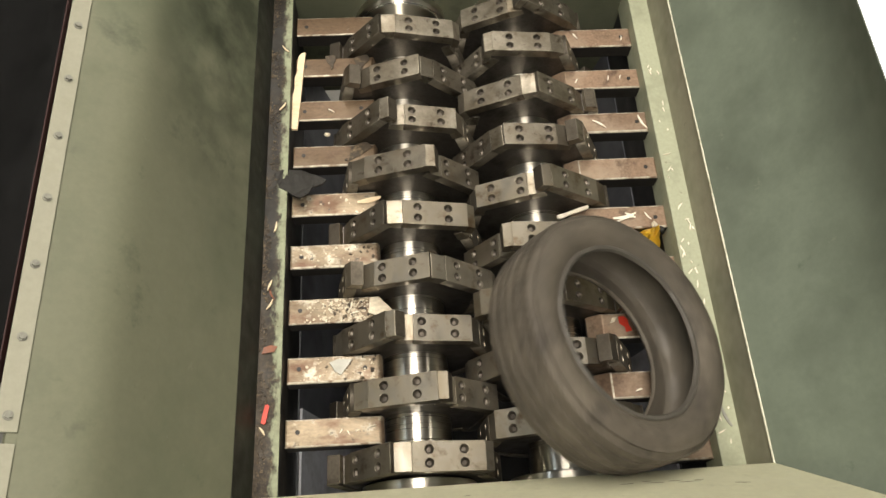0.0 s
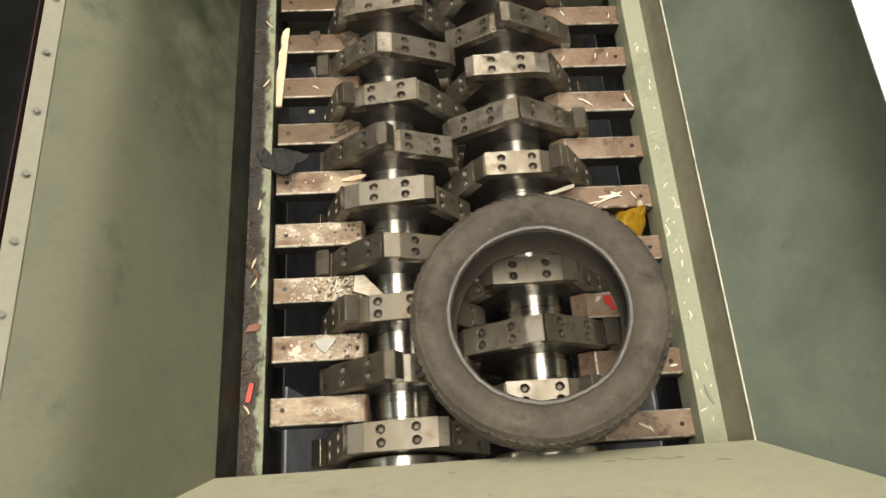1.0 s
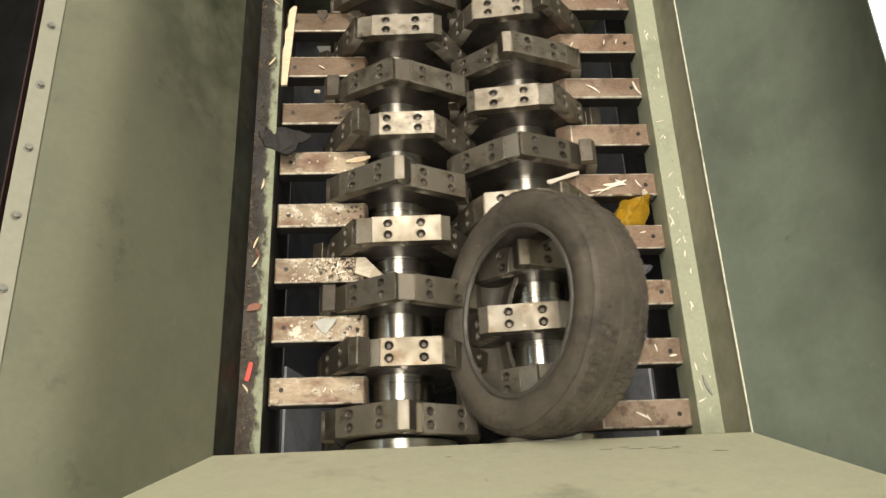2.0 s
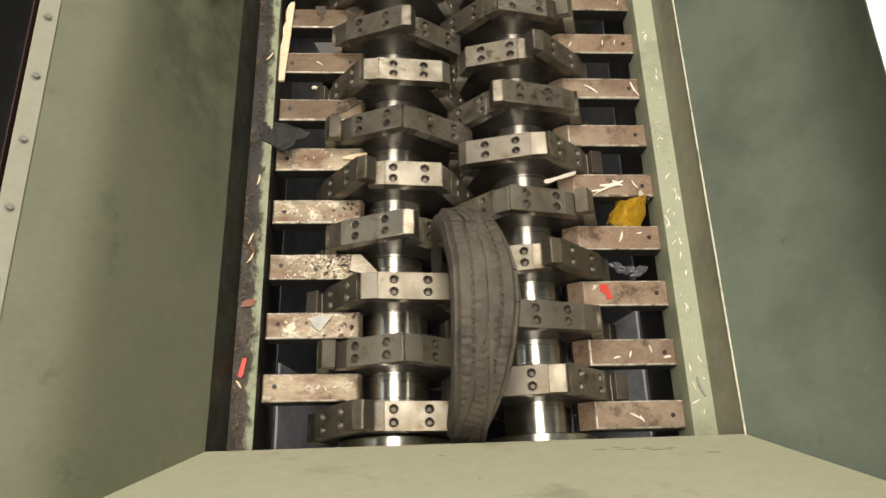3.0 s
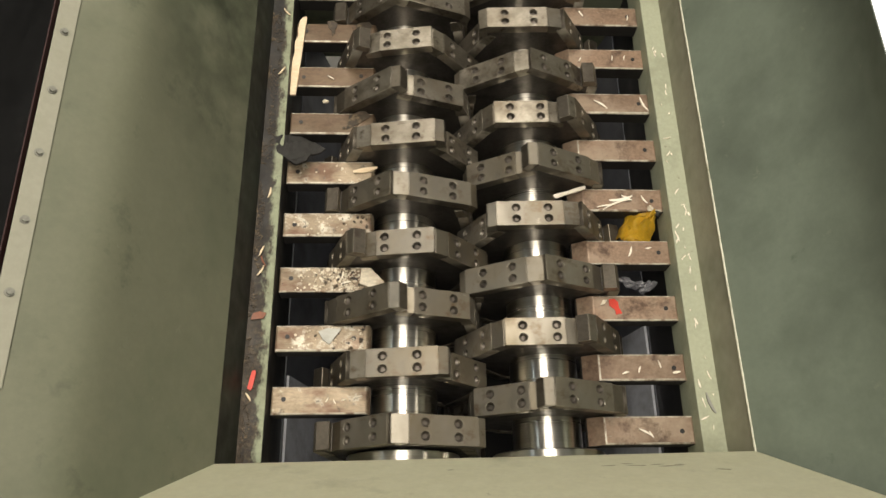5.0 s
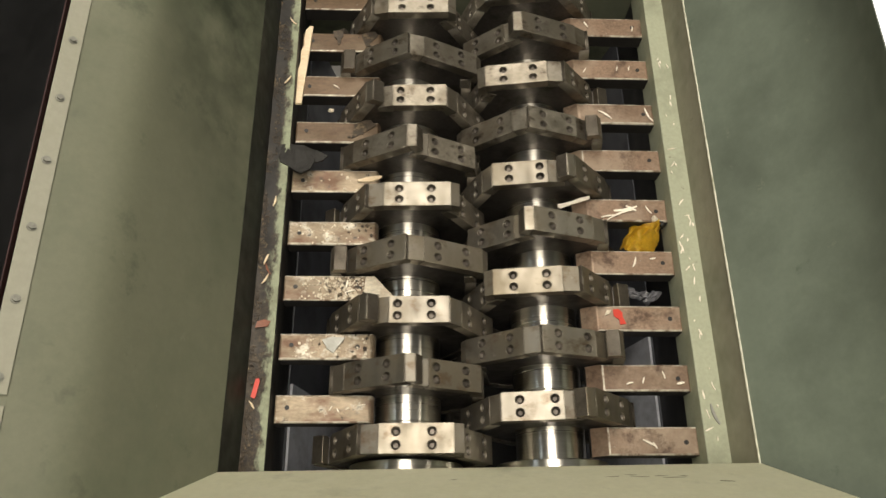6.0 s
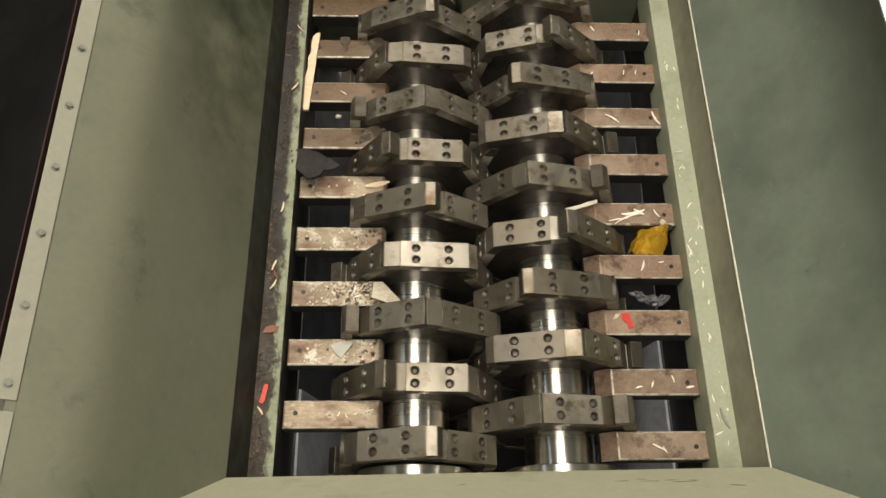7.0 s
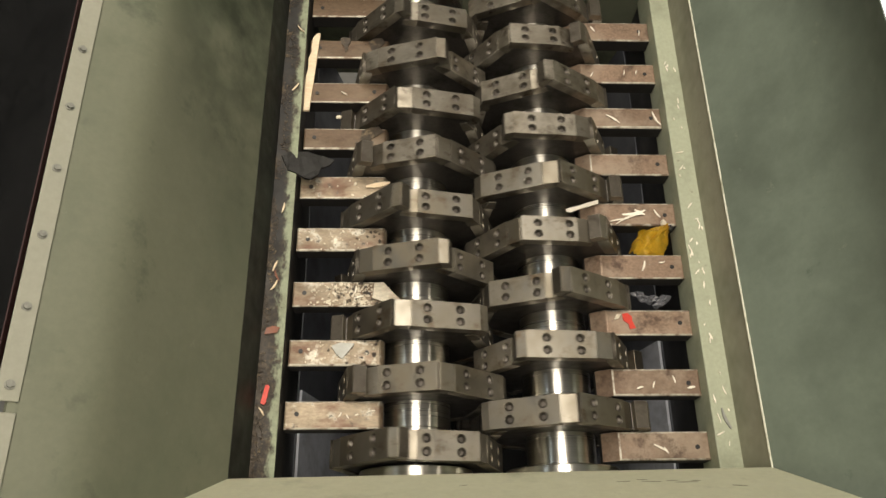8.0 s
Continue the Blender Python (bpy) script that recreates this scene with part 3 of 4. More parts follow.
# ---- stripper fingers between the discs ----
def finger(x_out, x_in, y, material, label, chamfer):
    ob = new("stripper_finger")
    tagged(ob, label, "steel bar", "stripper fingers")
    ob.matrix_basis = pose(x_out, y, 0)
    s = 1 if x_in > x_out else -1
    long = abs(x_in - x_out)
    w = 0.0385
    rng = random.Random(int(y * 1000) + (7 if s > 0 else 3))
    c = chamfer
    bm = bmesh.new()
    outline = [(0.0, -0.055), (0.0, 0.0), (long - c, 0.0), (long + 0.004, -0.03), (long + 0.004, -0.055)]
    prism(bm, outline, -w, w)
    bmesh.ops.bevel(bm, geom=[e for e in bm.edges if all(v.co.z > -0.001 for v in e.verts)], offset=0.004 + rng.random() * 0.0025, segments=2, affect="EDGES", profile=0.5)
    for v in bm.verts:
        v.co.z += 0.0012 * noise.noise(Vector((v.co.x * 9, v.co.y * 20 + y * 7, 0)))
    if s < 0:
        bmesh.ops.scale(bm, vec=(-1, 1, 1), verts=bm.verts)
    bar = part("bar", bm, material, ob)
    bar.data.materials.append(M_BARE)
    bar.data.materials.append(M_DARK_SIDE)
    # narrow top bevels go bare; sides and underside go near-black
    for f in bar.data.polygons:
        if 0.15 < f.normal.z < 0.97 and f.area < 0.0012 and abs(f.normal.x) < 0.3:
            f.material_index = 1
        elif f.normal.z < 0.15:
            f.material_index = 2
    for px in ((0.034,) if rng.random() < 0.65 or s < 0 else (0.034, long - 0.045)):
        # nothing is bored here: a black disc paints the hole's dark
        hole = bmesh.new()
        bmesh.ops.create_circle(hole, cap_ends=True, segments=16, radius=0.0065)
        bmesh.ops.transform(hole, matrix=Matrix.Translation((s * px, 0.004 * rng.uniform(-1, 1), 0.0018)), verts=hole.verts)
        ring = bmesh.ops.extrude_face_region(hole, geom=hole.faces[:])
        bmesh.ops.translate(hole, verts=[v for v in ring["geom"] if isinstance(v, bmesh.types.BMVert)], vec=(0, 0, -0.004))
        part("bolt_hole", hole, M_HOLE, ob, "black disc in place of a bolt hole")
    return ob


def fingers():
    for k in range(1, 10):
        bright = k >= 5
        finger(LEFT_IN + 0.005, -0.318, (5 - k) * PITCH, M_FINGER_L if bright else M_FINGER,
               "scraped bright steel stripper bar with dried residue" if bright else "brown worn steel stripper bar", 0.004)
    for k in range(2, 11):
        finger(RIGHT_IN, 0.289, (5.5 - k) * PITCH, M_FINGER_R, "brown worn steel stripper bar with chamfered end", 0.036)


# ---- the car tyre ----
TYRE_R, TYRE_W, BEAD_R = 0.321, 0.193, 0.213


def tyre_profile():
    """Outer skin from bead to bead as (radius, height)."""
    h = TYRE_W / 2
    return [(BEAD_R, h * 0.74), (BEAD_R + 0.006, h * 0.80), (BEAD_R + 0.014, h * 0.79), (BEAD_R + 0.020, h * 0.84), (BEAD_R + 0.036, h * 0.95), (BEAD_R + 0.055, h * 1.0),
            (BEAD_R + 0.072, h * 0.985), (BEAD_R + 0.075, h * 0.965), (BEAD_R + 0.088, h * 0.93), (TYRE_R - 0.020, h * 0.86), (TYRE_R - 0.009, h * 0.76)]


SECTORS = 24


def turned_z(profile, segments, first, count, shape=None):
    """A stretch of a skin turned about z, from segment first on."""
    bm = bmesh.new()
    rings = []
    for j, (r, z) in enumerate(profile):
        ring = []
        for i in range(first, first + count + 1):
            a = 2 * math.pi * i / segments
            q = r + (shape(i, j) if shape else 0) + 0.0025 * noise.noise(Vector((math.cos(a) * 2.2, math.sin(a) * 2.2, z * 9))) + 0.0024 * noise.noise(Vector((math.cos(a) * 13, math.sin(a) * 13, z * 40)))
            ring.append(bm.verts.new((q * math.cos(a), q * math.sin(a), z)))
        rings.append(ring)
    for p, q in zip(rings, rings[1:]):
        for i in range(count):
            bm.faces.new((p[i], p[i + 1], q[i + 1], q[i]))
    return bm


def tread_profile():
    prof, ribs = [(TYRE_R - 0.009, TYRE_W / 2 * 0.76)], []
    for n, (a, b) in enumerate(((0.050, 0.076), (0.017, 0.044), (0.0, 0.012))):
        crown = [TYRE_R - 0.9 * q ** 2 for q in (b, a)]
        prof += [(crown[0] - 0.0035, b), (crown[0], b - 0.0014), (crown[1], a + 0.0014), (crown[1] - 0.0035, a)]
        ribs += [n] * 4
    return prof[:-1] + [(prof[-1][0] + 0.0035, 0.0)], ribs


def build_tyre():
    """A tyre of two halves in rigid sectors, so that the rotors can crush it piece by piece."""
    tyre = new("car_tyre")
    tagged(tyre, "worn dusty black car tyre without a rim, fed into the rotors", "tyre")
    prof, ribs = tread_profile()
    def blocks(i, j):
        if j == 0 or j > 11:
            return 0
        n = ribs[j - 1]
        if n == 2:
            return 0
        if n == 1:
            return -0.0042 if (i + 2 + (j % 4)) % 5 == 0 else 0
        return -0.0046 if (i + (j % 4)) % 5 == 0 else 0
    pieces = []
    for s in (1, -1):
        for k in range(SECTORS):
            at, n = 5 * k, 5
            piece = part("sidewall", turned_z([(r, s * z) for r, z in tyre_profile()], 120, at, n), M_TYRE, tyre, "dusty grey-black sidewall", True)
            bead = [(BEAD_R - 0.001, 0.0735), (BEAD_R + 0.003, 0.081), (BEAD_R + 0.010, 0.0815), (BEAD_R + 0.013, 0.079)]
            part("bead", turned_z([(r, s * z) for r, z in bead], 120, at, n), M_BEAD, piece, "shiny scuffed bead ring", True)
            inner = [(BEAD_R, 0.074), (BEAD_R + 0.004, 0.066), (BEAD_R + 0.03, 0.080), (BEAD_R + 0.06, 0.086), (TYRE_R - 0.03, 0.078), (TYRE_R - 0.016, 0.055), (TYRE_R - 0.014, 0)]
            part("inner_liner", turned_z([(r, s * z) for r, z in inner], 120, at, n), M_LINER, piece, "paler inner liner", True)
            part("tread", turned_z([(r, s * z) for r, z in prof], 432, 18 * k, 18, blocks), M_TYRE, piece, "worn block tread with grooves", True)
            pieces.append((s, (k + 0.5) * 360 / SECTORS, piece))
    return tyre, pieces


# seconds, centre of the tyre, its tip towards the front and its lean
TYRE_ROWS = [
    (0.0, 0.267, -0.567, 0.278, -4, 31), (0.1, 0.248, -0.560, 0.256, -3, 14), (0.2, 0.228, -0.553, 0.270, -3, 2), (0.3, 0.254, -0.544, 0.275, -2, 3), (0.4, 0.272, -0.537, 0.254, -2, 16),
    (0.5, 0.259, -0.541, 0.255, -2, 9), (0.6, 0.208, -0.541, 0.255, 0, 3), (0.7, 0.181, -0.550, 0.258, 0, -1), (0.9, 0.108, -0.552, 0.256, 0, -6), (1.0, 0.130, -0.557, 0.258, 2, -8),
    (1.1, 0.154, -0.563, 0.252, 2, -10), (1.3, 0.200, -0.567, 0.252, 3, -16), (1.5, 0.186, -0.562, 0.226, 6, -24), (1.6, 0.187, -0.558, 0.204, 5, -33), (1.7, 0.186, -0.554, 0.180, 3, -44),
    (2.2, 0.08, -0.550, 0.19, 0, -64), (2.6, 0.012, -0.550, 0.165, 0, -83), (2.8, -0.006, -0.550, 0.14, 0, -89), (3.0, -0.016, -0.550, 0.085, 0, -90), (3.2, -0.022, -0.550, 0.03, 0, -89), (3.4, -0.028, -0.550, -0.03, 0, -88),
    (3.6, -0.034, -0.550, -0.095, 0, -86), (3.8, -0.028, -0.550, -0.165, 0, -87), (4.0, -0.024, -0.550, -0.225, 0, -88), (4.2, -0.022, -0.545, -0.29, 0, -88), (4.5, -0.018, -0.545, -0.42, 0, -90),
    (5.1, -0.016, -0.545, -0.80, 0, -90), (5.6, -0.016, -0.545, -0.98, 0, -90), (8.0, -0.016, -0.545, -0.99, 0, -90)]
# the spin of the landing tyre about its own axle
SPIN = [(0.0, 0), (0.1, 38), (0.2, 70), (0.3, 94), (0.4, 110), (0.5, 121), (0.6, 128), (0.7, 133), (0.9, 138), (1.0, 140), (1.1, 141), (1.3, 143), (1.5, 144)]
# seconds, how far the rotors press each half to the middle, the shift of the tyre's far end, middle and near end, and how far the right half is pulled down
CRUSH = [(0.0, 0.0, 0.0, 0.0, 0.0, 0.0), (1.7, 0.0, 0.0, 0.0, 0.0, 0.0), (2.4, 0.004, -0.022, 0.002, -0.006, 0.0), (2.8, 0.008, -0.042, 0.006, -0.018, 0.0), (3.0, 0.013, -0.044, 0.012, -0.022, 0.0),
         (3.2, 0.020, -0.018, -0.006, -0.002, 0.0), (3.5, 0.034, 0.020, -0.040, 0.036, 0.012), (3.8, 0.043, 0.024, -0.026, 0.028, 0.05), (4.0, 0.047, 0.024, -0.010, 0.012, 0.09),
         (4.4, 0.049, 0.024, -0.006, 0.012, 0.13), (8.0, 0.049, 0.024, -0.006, 0.012, 0.13)]
RAG_ROWS = [(0.0, 0.0, 0.0), (0.7, 0.0, 4.0), (1.5, -0.012, 10.0), (3.0, -0.004, 3.0), (3.5, -0.008, 5.0), (4.5, 0.008, -4.0), (6.0, 0.0, 2.0), (6.5, -0.012, 12.0), (7.0, 0.014, -10.0),
            (7.4, 0.008, -4.0), (8.0, -0.004, 8.0)]

# ---- scraps lying on the machine ----
def sliver(bm, place, turn, long, wide, thick, rng, tilt=0.0):
    """A splinter with pointed ends and an uneven outline."""
    n = 5
    m = Matrix.Translation(place) @ Matrix.Rotation(radians(turn), 4, "Z") @ Matrix.Rotation(radians(tilt), 4, "Y")
    rows = []
    bend = rng.uniform(-0.15, 0.15)
    for i in range(n + 1):
        u = i / n
        w = wide * (0.25 + 0.75 * math.sin(math.pi * min(0.95, max(0.08, u)))) * rng.uniform(0.8, 1.15)
        c = bend * long * (u - 0.5) ** 2 * 2
        x = (u - 0.5) * long
        rows.append([bm.verts.new(m @ Vector((x, c - w / 2, 0))), bm.verts.new(m @ Vector((x, c + w / 2, 0))),
                     bm.verts.new(m @ Vector((x, c + w / 2 * 0.8, thick))), bm.verts.new(m @ Vector((x, c - w / 2 * 0.8, thick * 0.9)))])
    for a, b in zip(rows, rows[1:]):
        for j in range(4):
            bm.faces.new((a[j], a[(j + 1) % 4], b[(j + 1) % 4], b[j]))
    bm.faces.new(rows[0])
    bm.faces.new(rows[-1][::-1])
    return bm


def flake(bm, place, turn, outline, thick, tip=(0, 0)):
    m = Matrix.Translation(place) @ Matrix.Rotation(radians(turn), 4, "Z") @ Matrix.Rotation(radians(tip[0]), 4, "X") @ Matrix.Rotation(radians(tip[1]), 4, "Y")
    top = [bm.verts.new(m @ Vector((x, y, thick))) for x, y in outline]
    low = [bm.verts.new(m @ Vector((x, y, 0))) for x, y in outline]
    bm.faces.new(top)
    bm.faces.new(low[::-1])
    for i in range(len(outline)):
        bm.faces.new((top[i], low[i], low[(i + 1) % len(outline)], top[(i + 1) % len(outline)]))
    return bm


def crumpled(name, place, size, material, label, category, seed, fold=0.35, turn=0.0, level=3):
    bm = bmesh.new()
    bmesh.ops.create_icosphere(bm, subdivisions=level, radius=1.0)
    for v in bm.verts:
        d = v.co.normalized()
        a = noise.noise(d * 1.7 + Vector((seed, 0, 0))) + 0.6 * abs(noise.noise(d * 4.1 + Vector((0, seed, 0))))
        v.co = d * (1 + fold * a)
        v.co.x, v.co.y, v.co.z = v.co.x * size[0] / 2, v.co.y * size[1] / 2, v.co.z * size[2] / 2
    ob = new(name, finish(name, bm, material, False))
    ob.matrix_basis = pose(*place, 0, 0, turn)
    return tagged(ob, label, category)


def scrap(name, bm, material, label, category, group=""):
    return tagged(new(name, finish(name, bm, material)), label, category, group)


def debris():
    rng = random.Random(5)
    # the long split lath across two bars
    lath = bmesh.new()
    outline = [(-0.020, -0.155), (0.003, -0.155), (0.008, -0.09), (0.013, -0.02), (0.018, 0.06), (0.024, 0.152), (0.012, 0.150), (0.001, 0.135), (-0.003, 0.10), (-0.001, 0.075),
               (-0.010, 0.05), (-0.009, 0.005), (-0.016, -0.03), (-0.015, -0.085), (-0.021, -0.11)]
    flake(lath, (-0.572, 0.428, 0.002), 0, outline, 0.010)
    scrap("wood_lath", lath, M_WOOD, "pale split wooden lath lying across the bars by the rail", "wood piece")
    stick = bmesh.new()
    flake(stick, (0.283, -0.069, 0.012), 18, [(-0.054, -0.003), (-0.046, -0.009), (-0.010, -0.006), (0.018, -0.007), (0.050, -0.006), (0.054, 0.004), (0.020, 0.006), (-0.004, 0.004), (-0.030, 0.005), (-0.052, 0.006)], 0.006)
    scrap("wood_stick", stick, M_BONE, "pale splintered stick beside the bar's end", "wood piece")
    chip = bmesh.new()
    sliver(chip, (-0.342, 0.006, 0.003), 12, 0.075, 0.018, 0.005, rng)
    scrap("wood_chip", chip, M_WOOD, "thin pale wood chip on a steel bar", "wood piece")
    # splinters that lie on the bars and the pale rail
    bits = bmesh.new()
    for x, y, turn, long, wide in ((0.445, -0.088, 12, 0.075, 0.012), (0.425, -0.100, 22, 0.095, 0.006), (0.462, -0.083, -30, 0.035, 0.010), (0.395, -0.108, 10, 0.06, 0.005),
                                   (0.515, -0.088, -55, 0.030, 0.006), (0.415, 0.258, -36, 0.052, 0.007), (0.552, 0.262, -70, 0.045, 0.007), (0.560, 0.245, -50, 0.03, 0.006),
                                   (0.455, -0.262, 70, 0.034, 0.007), (0.51, -0.25, 10, 0.018, 0.005), (0.436, -0.792, -28, 0.036, 0.007), (0.452, -0.800, -60, 0.02, 0.005),
                                   (0.36, 0.43, 60, 0.02, 0.005), (0.47, 0.438, 80, 0.02, 0.004), (0.51, 0.44, 75, 0.018, 0.004), (0.38, 0.62, -60, 0.025, 0.006), (0.54, 0.605, 80, 0.022, 0.005),
                                   (0.44, -0.62, 70, 0.02, 0.005), (0.50, -0.605, -75, 0.022, 0.004), (0.40, -0.628, 15, 0.02, 0.006), (0.545, -0.628, 10, 0.022, 0.008),
                                   (-0.43, -0.70, 60, 0.014, 0.004), (-0.41, -0.705, -60, 0.014, 0.004), (-0.385, -0.70, 20, 0.012, 0.004), (-0.345, -0.69, 15, 0.02, 0.004),
                                   (-0.46, 0.345, -35, 0.024, 0.005), (-0.39, -0.36, 15, 0.03, 0.006), (-0.40, -0.338, 80, 0.022, 0.006)):
        sliver(bits, (x, y, 0.0025), turn, long, wide, 0.003, rng, rng.uniform(-3, 3))
    for i in range(40):
        y = -0.84 + 1.30 * rng.random() ** 0.8
        x = rng.uniform(0.582, 0.632)
        sliver(bits, (x, y, LEDGE_Z + 0.001), rng.choice((75, 85, 95, 110, 60, 20)) + rng.uniform(-15, 15), rng.uniform(0.006, 0.026), rng.uniform(0.0025, 0.006), 0.0025, rng)
    scrap("wood_splinters", bits, M_BONE, "scattered pale wood splinters on rail and bars", "wood splinters")["kind"] = "stuff"
    # residue on the scraped bars
    res = bmesh.new()
    for k, count in ((5, 12), (6, 24), (7, 230), (8, 40)):
        for i in range(count):
            x = rng.uniform(-0.555, -0.335) if k != 7 else rng.triangular(-0.55, -0.335, -0.37)
            y = (5 - k) * PITCH + rng.uniform(-0.034, 0.034)
            r = rng.uniform(0.0012, 0.0045) * (1.5 if rng.random() < 0.12 else 1)
            pts = [(r * rng.uniform(0.4, 1.6) * math.cos(a), r * rng.uniform(0.5, 1.2) * math.sin(a)) for a in (0, 1.1, 2.3, 3.4, 4.6, 5.5)]
            flake(res, (x, y, 0.0012), rng.uniform(0, 360), pts, rng.uniform(0.0006, 0.002), (rng.uniform(-8, 8), rng.uniform(-8, 8)))
    scrap("wood_residue", res, M_CHIP, "flaky pale residue stuck to the steel bars", "residue")["kind"] = "stuff"
    dark = bmesh.new()
    for k, count in ((7, 34), (8, 12), (6, 8), (2, 6), (4, 4)):
        for i in range(count):
            x, y = rng.triangular(-0.50, -0.32, -0.34), (5 - k) * PITCH + rng.uniform(-0.034, 0.036)
            r = rng.uniform(0.0015, 0.006)
            pts = [(r * rng.uniform(0.35, 1.5) * math.cos(a), r * rng.uniform(0.5, 1.3) * math.sin(a)) for a in (0, 1.1, 2.3, 3.4, 4.6, 5.5)]
            flake(dark, (x, y, 0.0015), rng.uniform(0, 360), pts, 0.003)
    for i in range(2600):
        y = rng.uniform(FRONT_Y + 0.01, BACK_Y - 0.02)
        u = rng.random() ** 1.7
        x = LEFT_BASE + 0.001 + u * 0.05
        if noise.noise(Vector((x * 30, y * 9, 2.0))) + 0.25 * (1 - 2 * u) < 0.0:
            continue
        r = rng.uniform(0.0008, 0.0032) * (1.4 - 0.9 * u)
        pts = [(r * rng.uniform(0.5, 1.3) * math.cos(a), r * rng.uniform(0.5, 1.3) * math.sin(a)) for a in (0, 1.2, 2.5, 3.7, 5.0)]
        flake(dark, (x, y, LEDGE_Z + 0.0005), rng.uniform(0, 360), pts, rng.uniform(0.0005, 0.0028), (rng.uniform(-20, 20), rng.uniform(-20, 20)))
    scrap("dirt_crumbs", dark, M_CRUMB, "dark oily crumbs of rubber and dirt", "dirt")["kind"] = "stuff"
    # coloured bits
    red = bmesh.new()
    flake(red, (-0.626, -0.655, LEDGE_Z + 0.003), -12, [(-0.006, -0.025), (0.004, -0.028), (0.007, -0.021), (0.006, 0.020), (0.002, 0.026), (-0.006, 0.023)], 0.006, (3, 4))
    scrap("red_plastic_strip", red, M_REDBIT, "bright red plastic strip on the dirty rail", "plastic scrap")
    sliv = bmesh.new()
    sliver(sliv, (-0.632, -0.700, LEDGE_Z + 0.004), 125, 0.026, 0.006, 0.004, rng)
    scrap("wood_chip", sliv, M_WOOD, "short pale chip beside the red strip", "wood piece")
    orange = bmesh.new()
    flake(orange, (-0.622, -0.476, LEDGE_Z + 0.003), 10, [(-0.022, -0.008), (0.012, -0.010), (0.022, 0.004), (0.004, 0.011), (-0.014, 0.008)], 0.005, (8, 4))
    scrap("orange_shard", orange, M_ORANGE, "rusty orange plastic shard on the rail", "plastic scrap")
    for dx, y, turn, m, words in ((0.0, -0.285, 70, M_WOOD, "tan twig-like splinter on the dirty rail"), (0.006, -0.315, 115, M_ORANGE, "reddish brown splinter on the dirty rail"),
                                  (0.004, -0.345, 60, M_WOOD, "tan twig-like splinter on the dirty rail"), (0.012, -0.10, 80, M_WOOD, "small pale splinter on the dirty rail"),
                                  (0.02, 0.33, 55, M_WOOD, "small pale splinter on the dirty rail"), (0.02, 0.56, 130, M_WOOD, "small pale splinter on the dirty rail")):
        b = bmesh.new()
        sliver(b, (-0.628 + dx, y, LEDGE_Z + 0.005), turn, 0.034, 0.006, 0.004, rng)
        scrap("splinter", b, m, words, "wood splinter", "splinters on the rail")
    paint = bmesh.new()
    flake(paint, (0.392, -0.432, 0.002), -60, [(-0.027, -0.006), (-0.010, -0.015), (0.008, -0.008), (0.022, -0.014), (0.028, 0.003), (0.006, 0.006), (-0.006, 0.013), (-0.020, 0.009)], 0.002)
    scrap("red_film_scrap", paint, M_REDBIT, "red plastic film scrap stuck on a brown bar", "plastic scrap")
    pale = bmesh.new()
    flake(pale, (0.357, -0.42, 0.002), 30, [(-0.014, -0.004), (0.0, -0.007), (0.014, 0.0), (0.002, 0.006)], 0.003)
    scrap("pale_chip", pale, M_CHIP, "pale chip beside the red scrap", "chip")
    sh = bmesh.new()
    flake(sh, (-0.428, -0.520, 0.003), 0, [(-0.034, 0.012), (-0.020, -0.012), (-0.002, -0.024), (0.030, 0.020), (-0.01, 0.022)], 0.004, (2, 3))
    scrap("grey_shard", sh, M_SHARD, "grey pointed sheet shard on a bar", "shard")
    sh = bmesh.new()
    flake(sh, (-0.318, -0.352, 0.006), -8, [(-0.032, 0.030), (-0.006, 0.034), (0.060, -0.020), (0.028, -0.030), (-0.030, -0.018)], 0.004, (0, 2))
    scrap("pale_shard", sh, M_CHIP, "pale triangular shard at the bar's end", "shard")
    # dark smears on the bars, laid on as very thin flakes
    for x, y, turn, pts in ((-0.46, 0.535, 0, [(-0.022, 0.033), (-0.006, 0.036), (0.012, 0.034), (0.013, 0.014), (0.006, 0.002), (0.005, -0.016), (-0.003, -0.024), (-0.006, -0.004), (-0.017, 0.010)]), (-0.37, 0.185, 20, [(-0.045, -0.02), (0.0, -0.012), (0.045, 0.0), (0.03, 0.032), (-0.02, 0.026)]),
                            (-0.36, 0.54, 40, [(-0.03, -0.02), (0.03, -0.01), (0.035, 0.02), (-0.01, 0.03)])):
        b = bmesh.new()
        flake(b, (x, y, 0.0016), turn, pts, 0.0018, (1, -1))
        scrap("rubber_scrap", b, M_CRUMB, "thin dark flake for a smear on a bar", "rubber scrap", "rubber scraps")
    lf = bmesh.new()
    sliver(lf, (0.608, -0.725, LEDGE_Z + 0.001), 108, 0.058, 0.013, 0.003, rng)
    scrap("dark_strip", lf, M_SHARD, "dark grey strip lying on the pale rail", "strip")
    # yellow crushed film with its pale knotted end, in the gap under two bars
    film = bmesh.new()
    nu, nv = 26, 16
    grid = []
    for i in range(nu + 1):
        u = i / nu
        half = (0.046 * (1 - 0.15 * math.sin(9 * u)) if u < 0.62 else 0.046 - 0.034 * (u - 0.62) / 0.38) * (0.55 + 0.45 * min(1.0, u / 0.18))
        line = []
        for j in range(nv + 1):
            v = 2 * j / nv - 1
            q = Vector((u * 2.6, v * 1.5 + u, 4.0))
            fold = abs(noise.noise(q)) * 0.036 + abs(noise.noise(q * 2.1)) * 0.010 + 0.020 * (1 - v * v) - 0.012 * abs(v) ** 3
            rag = 0.007 * noise.noise(Vector((u * 9, v * 3, 8.0)))
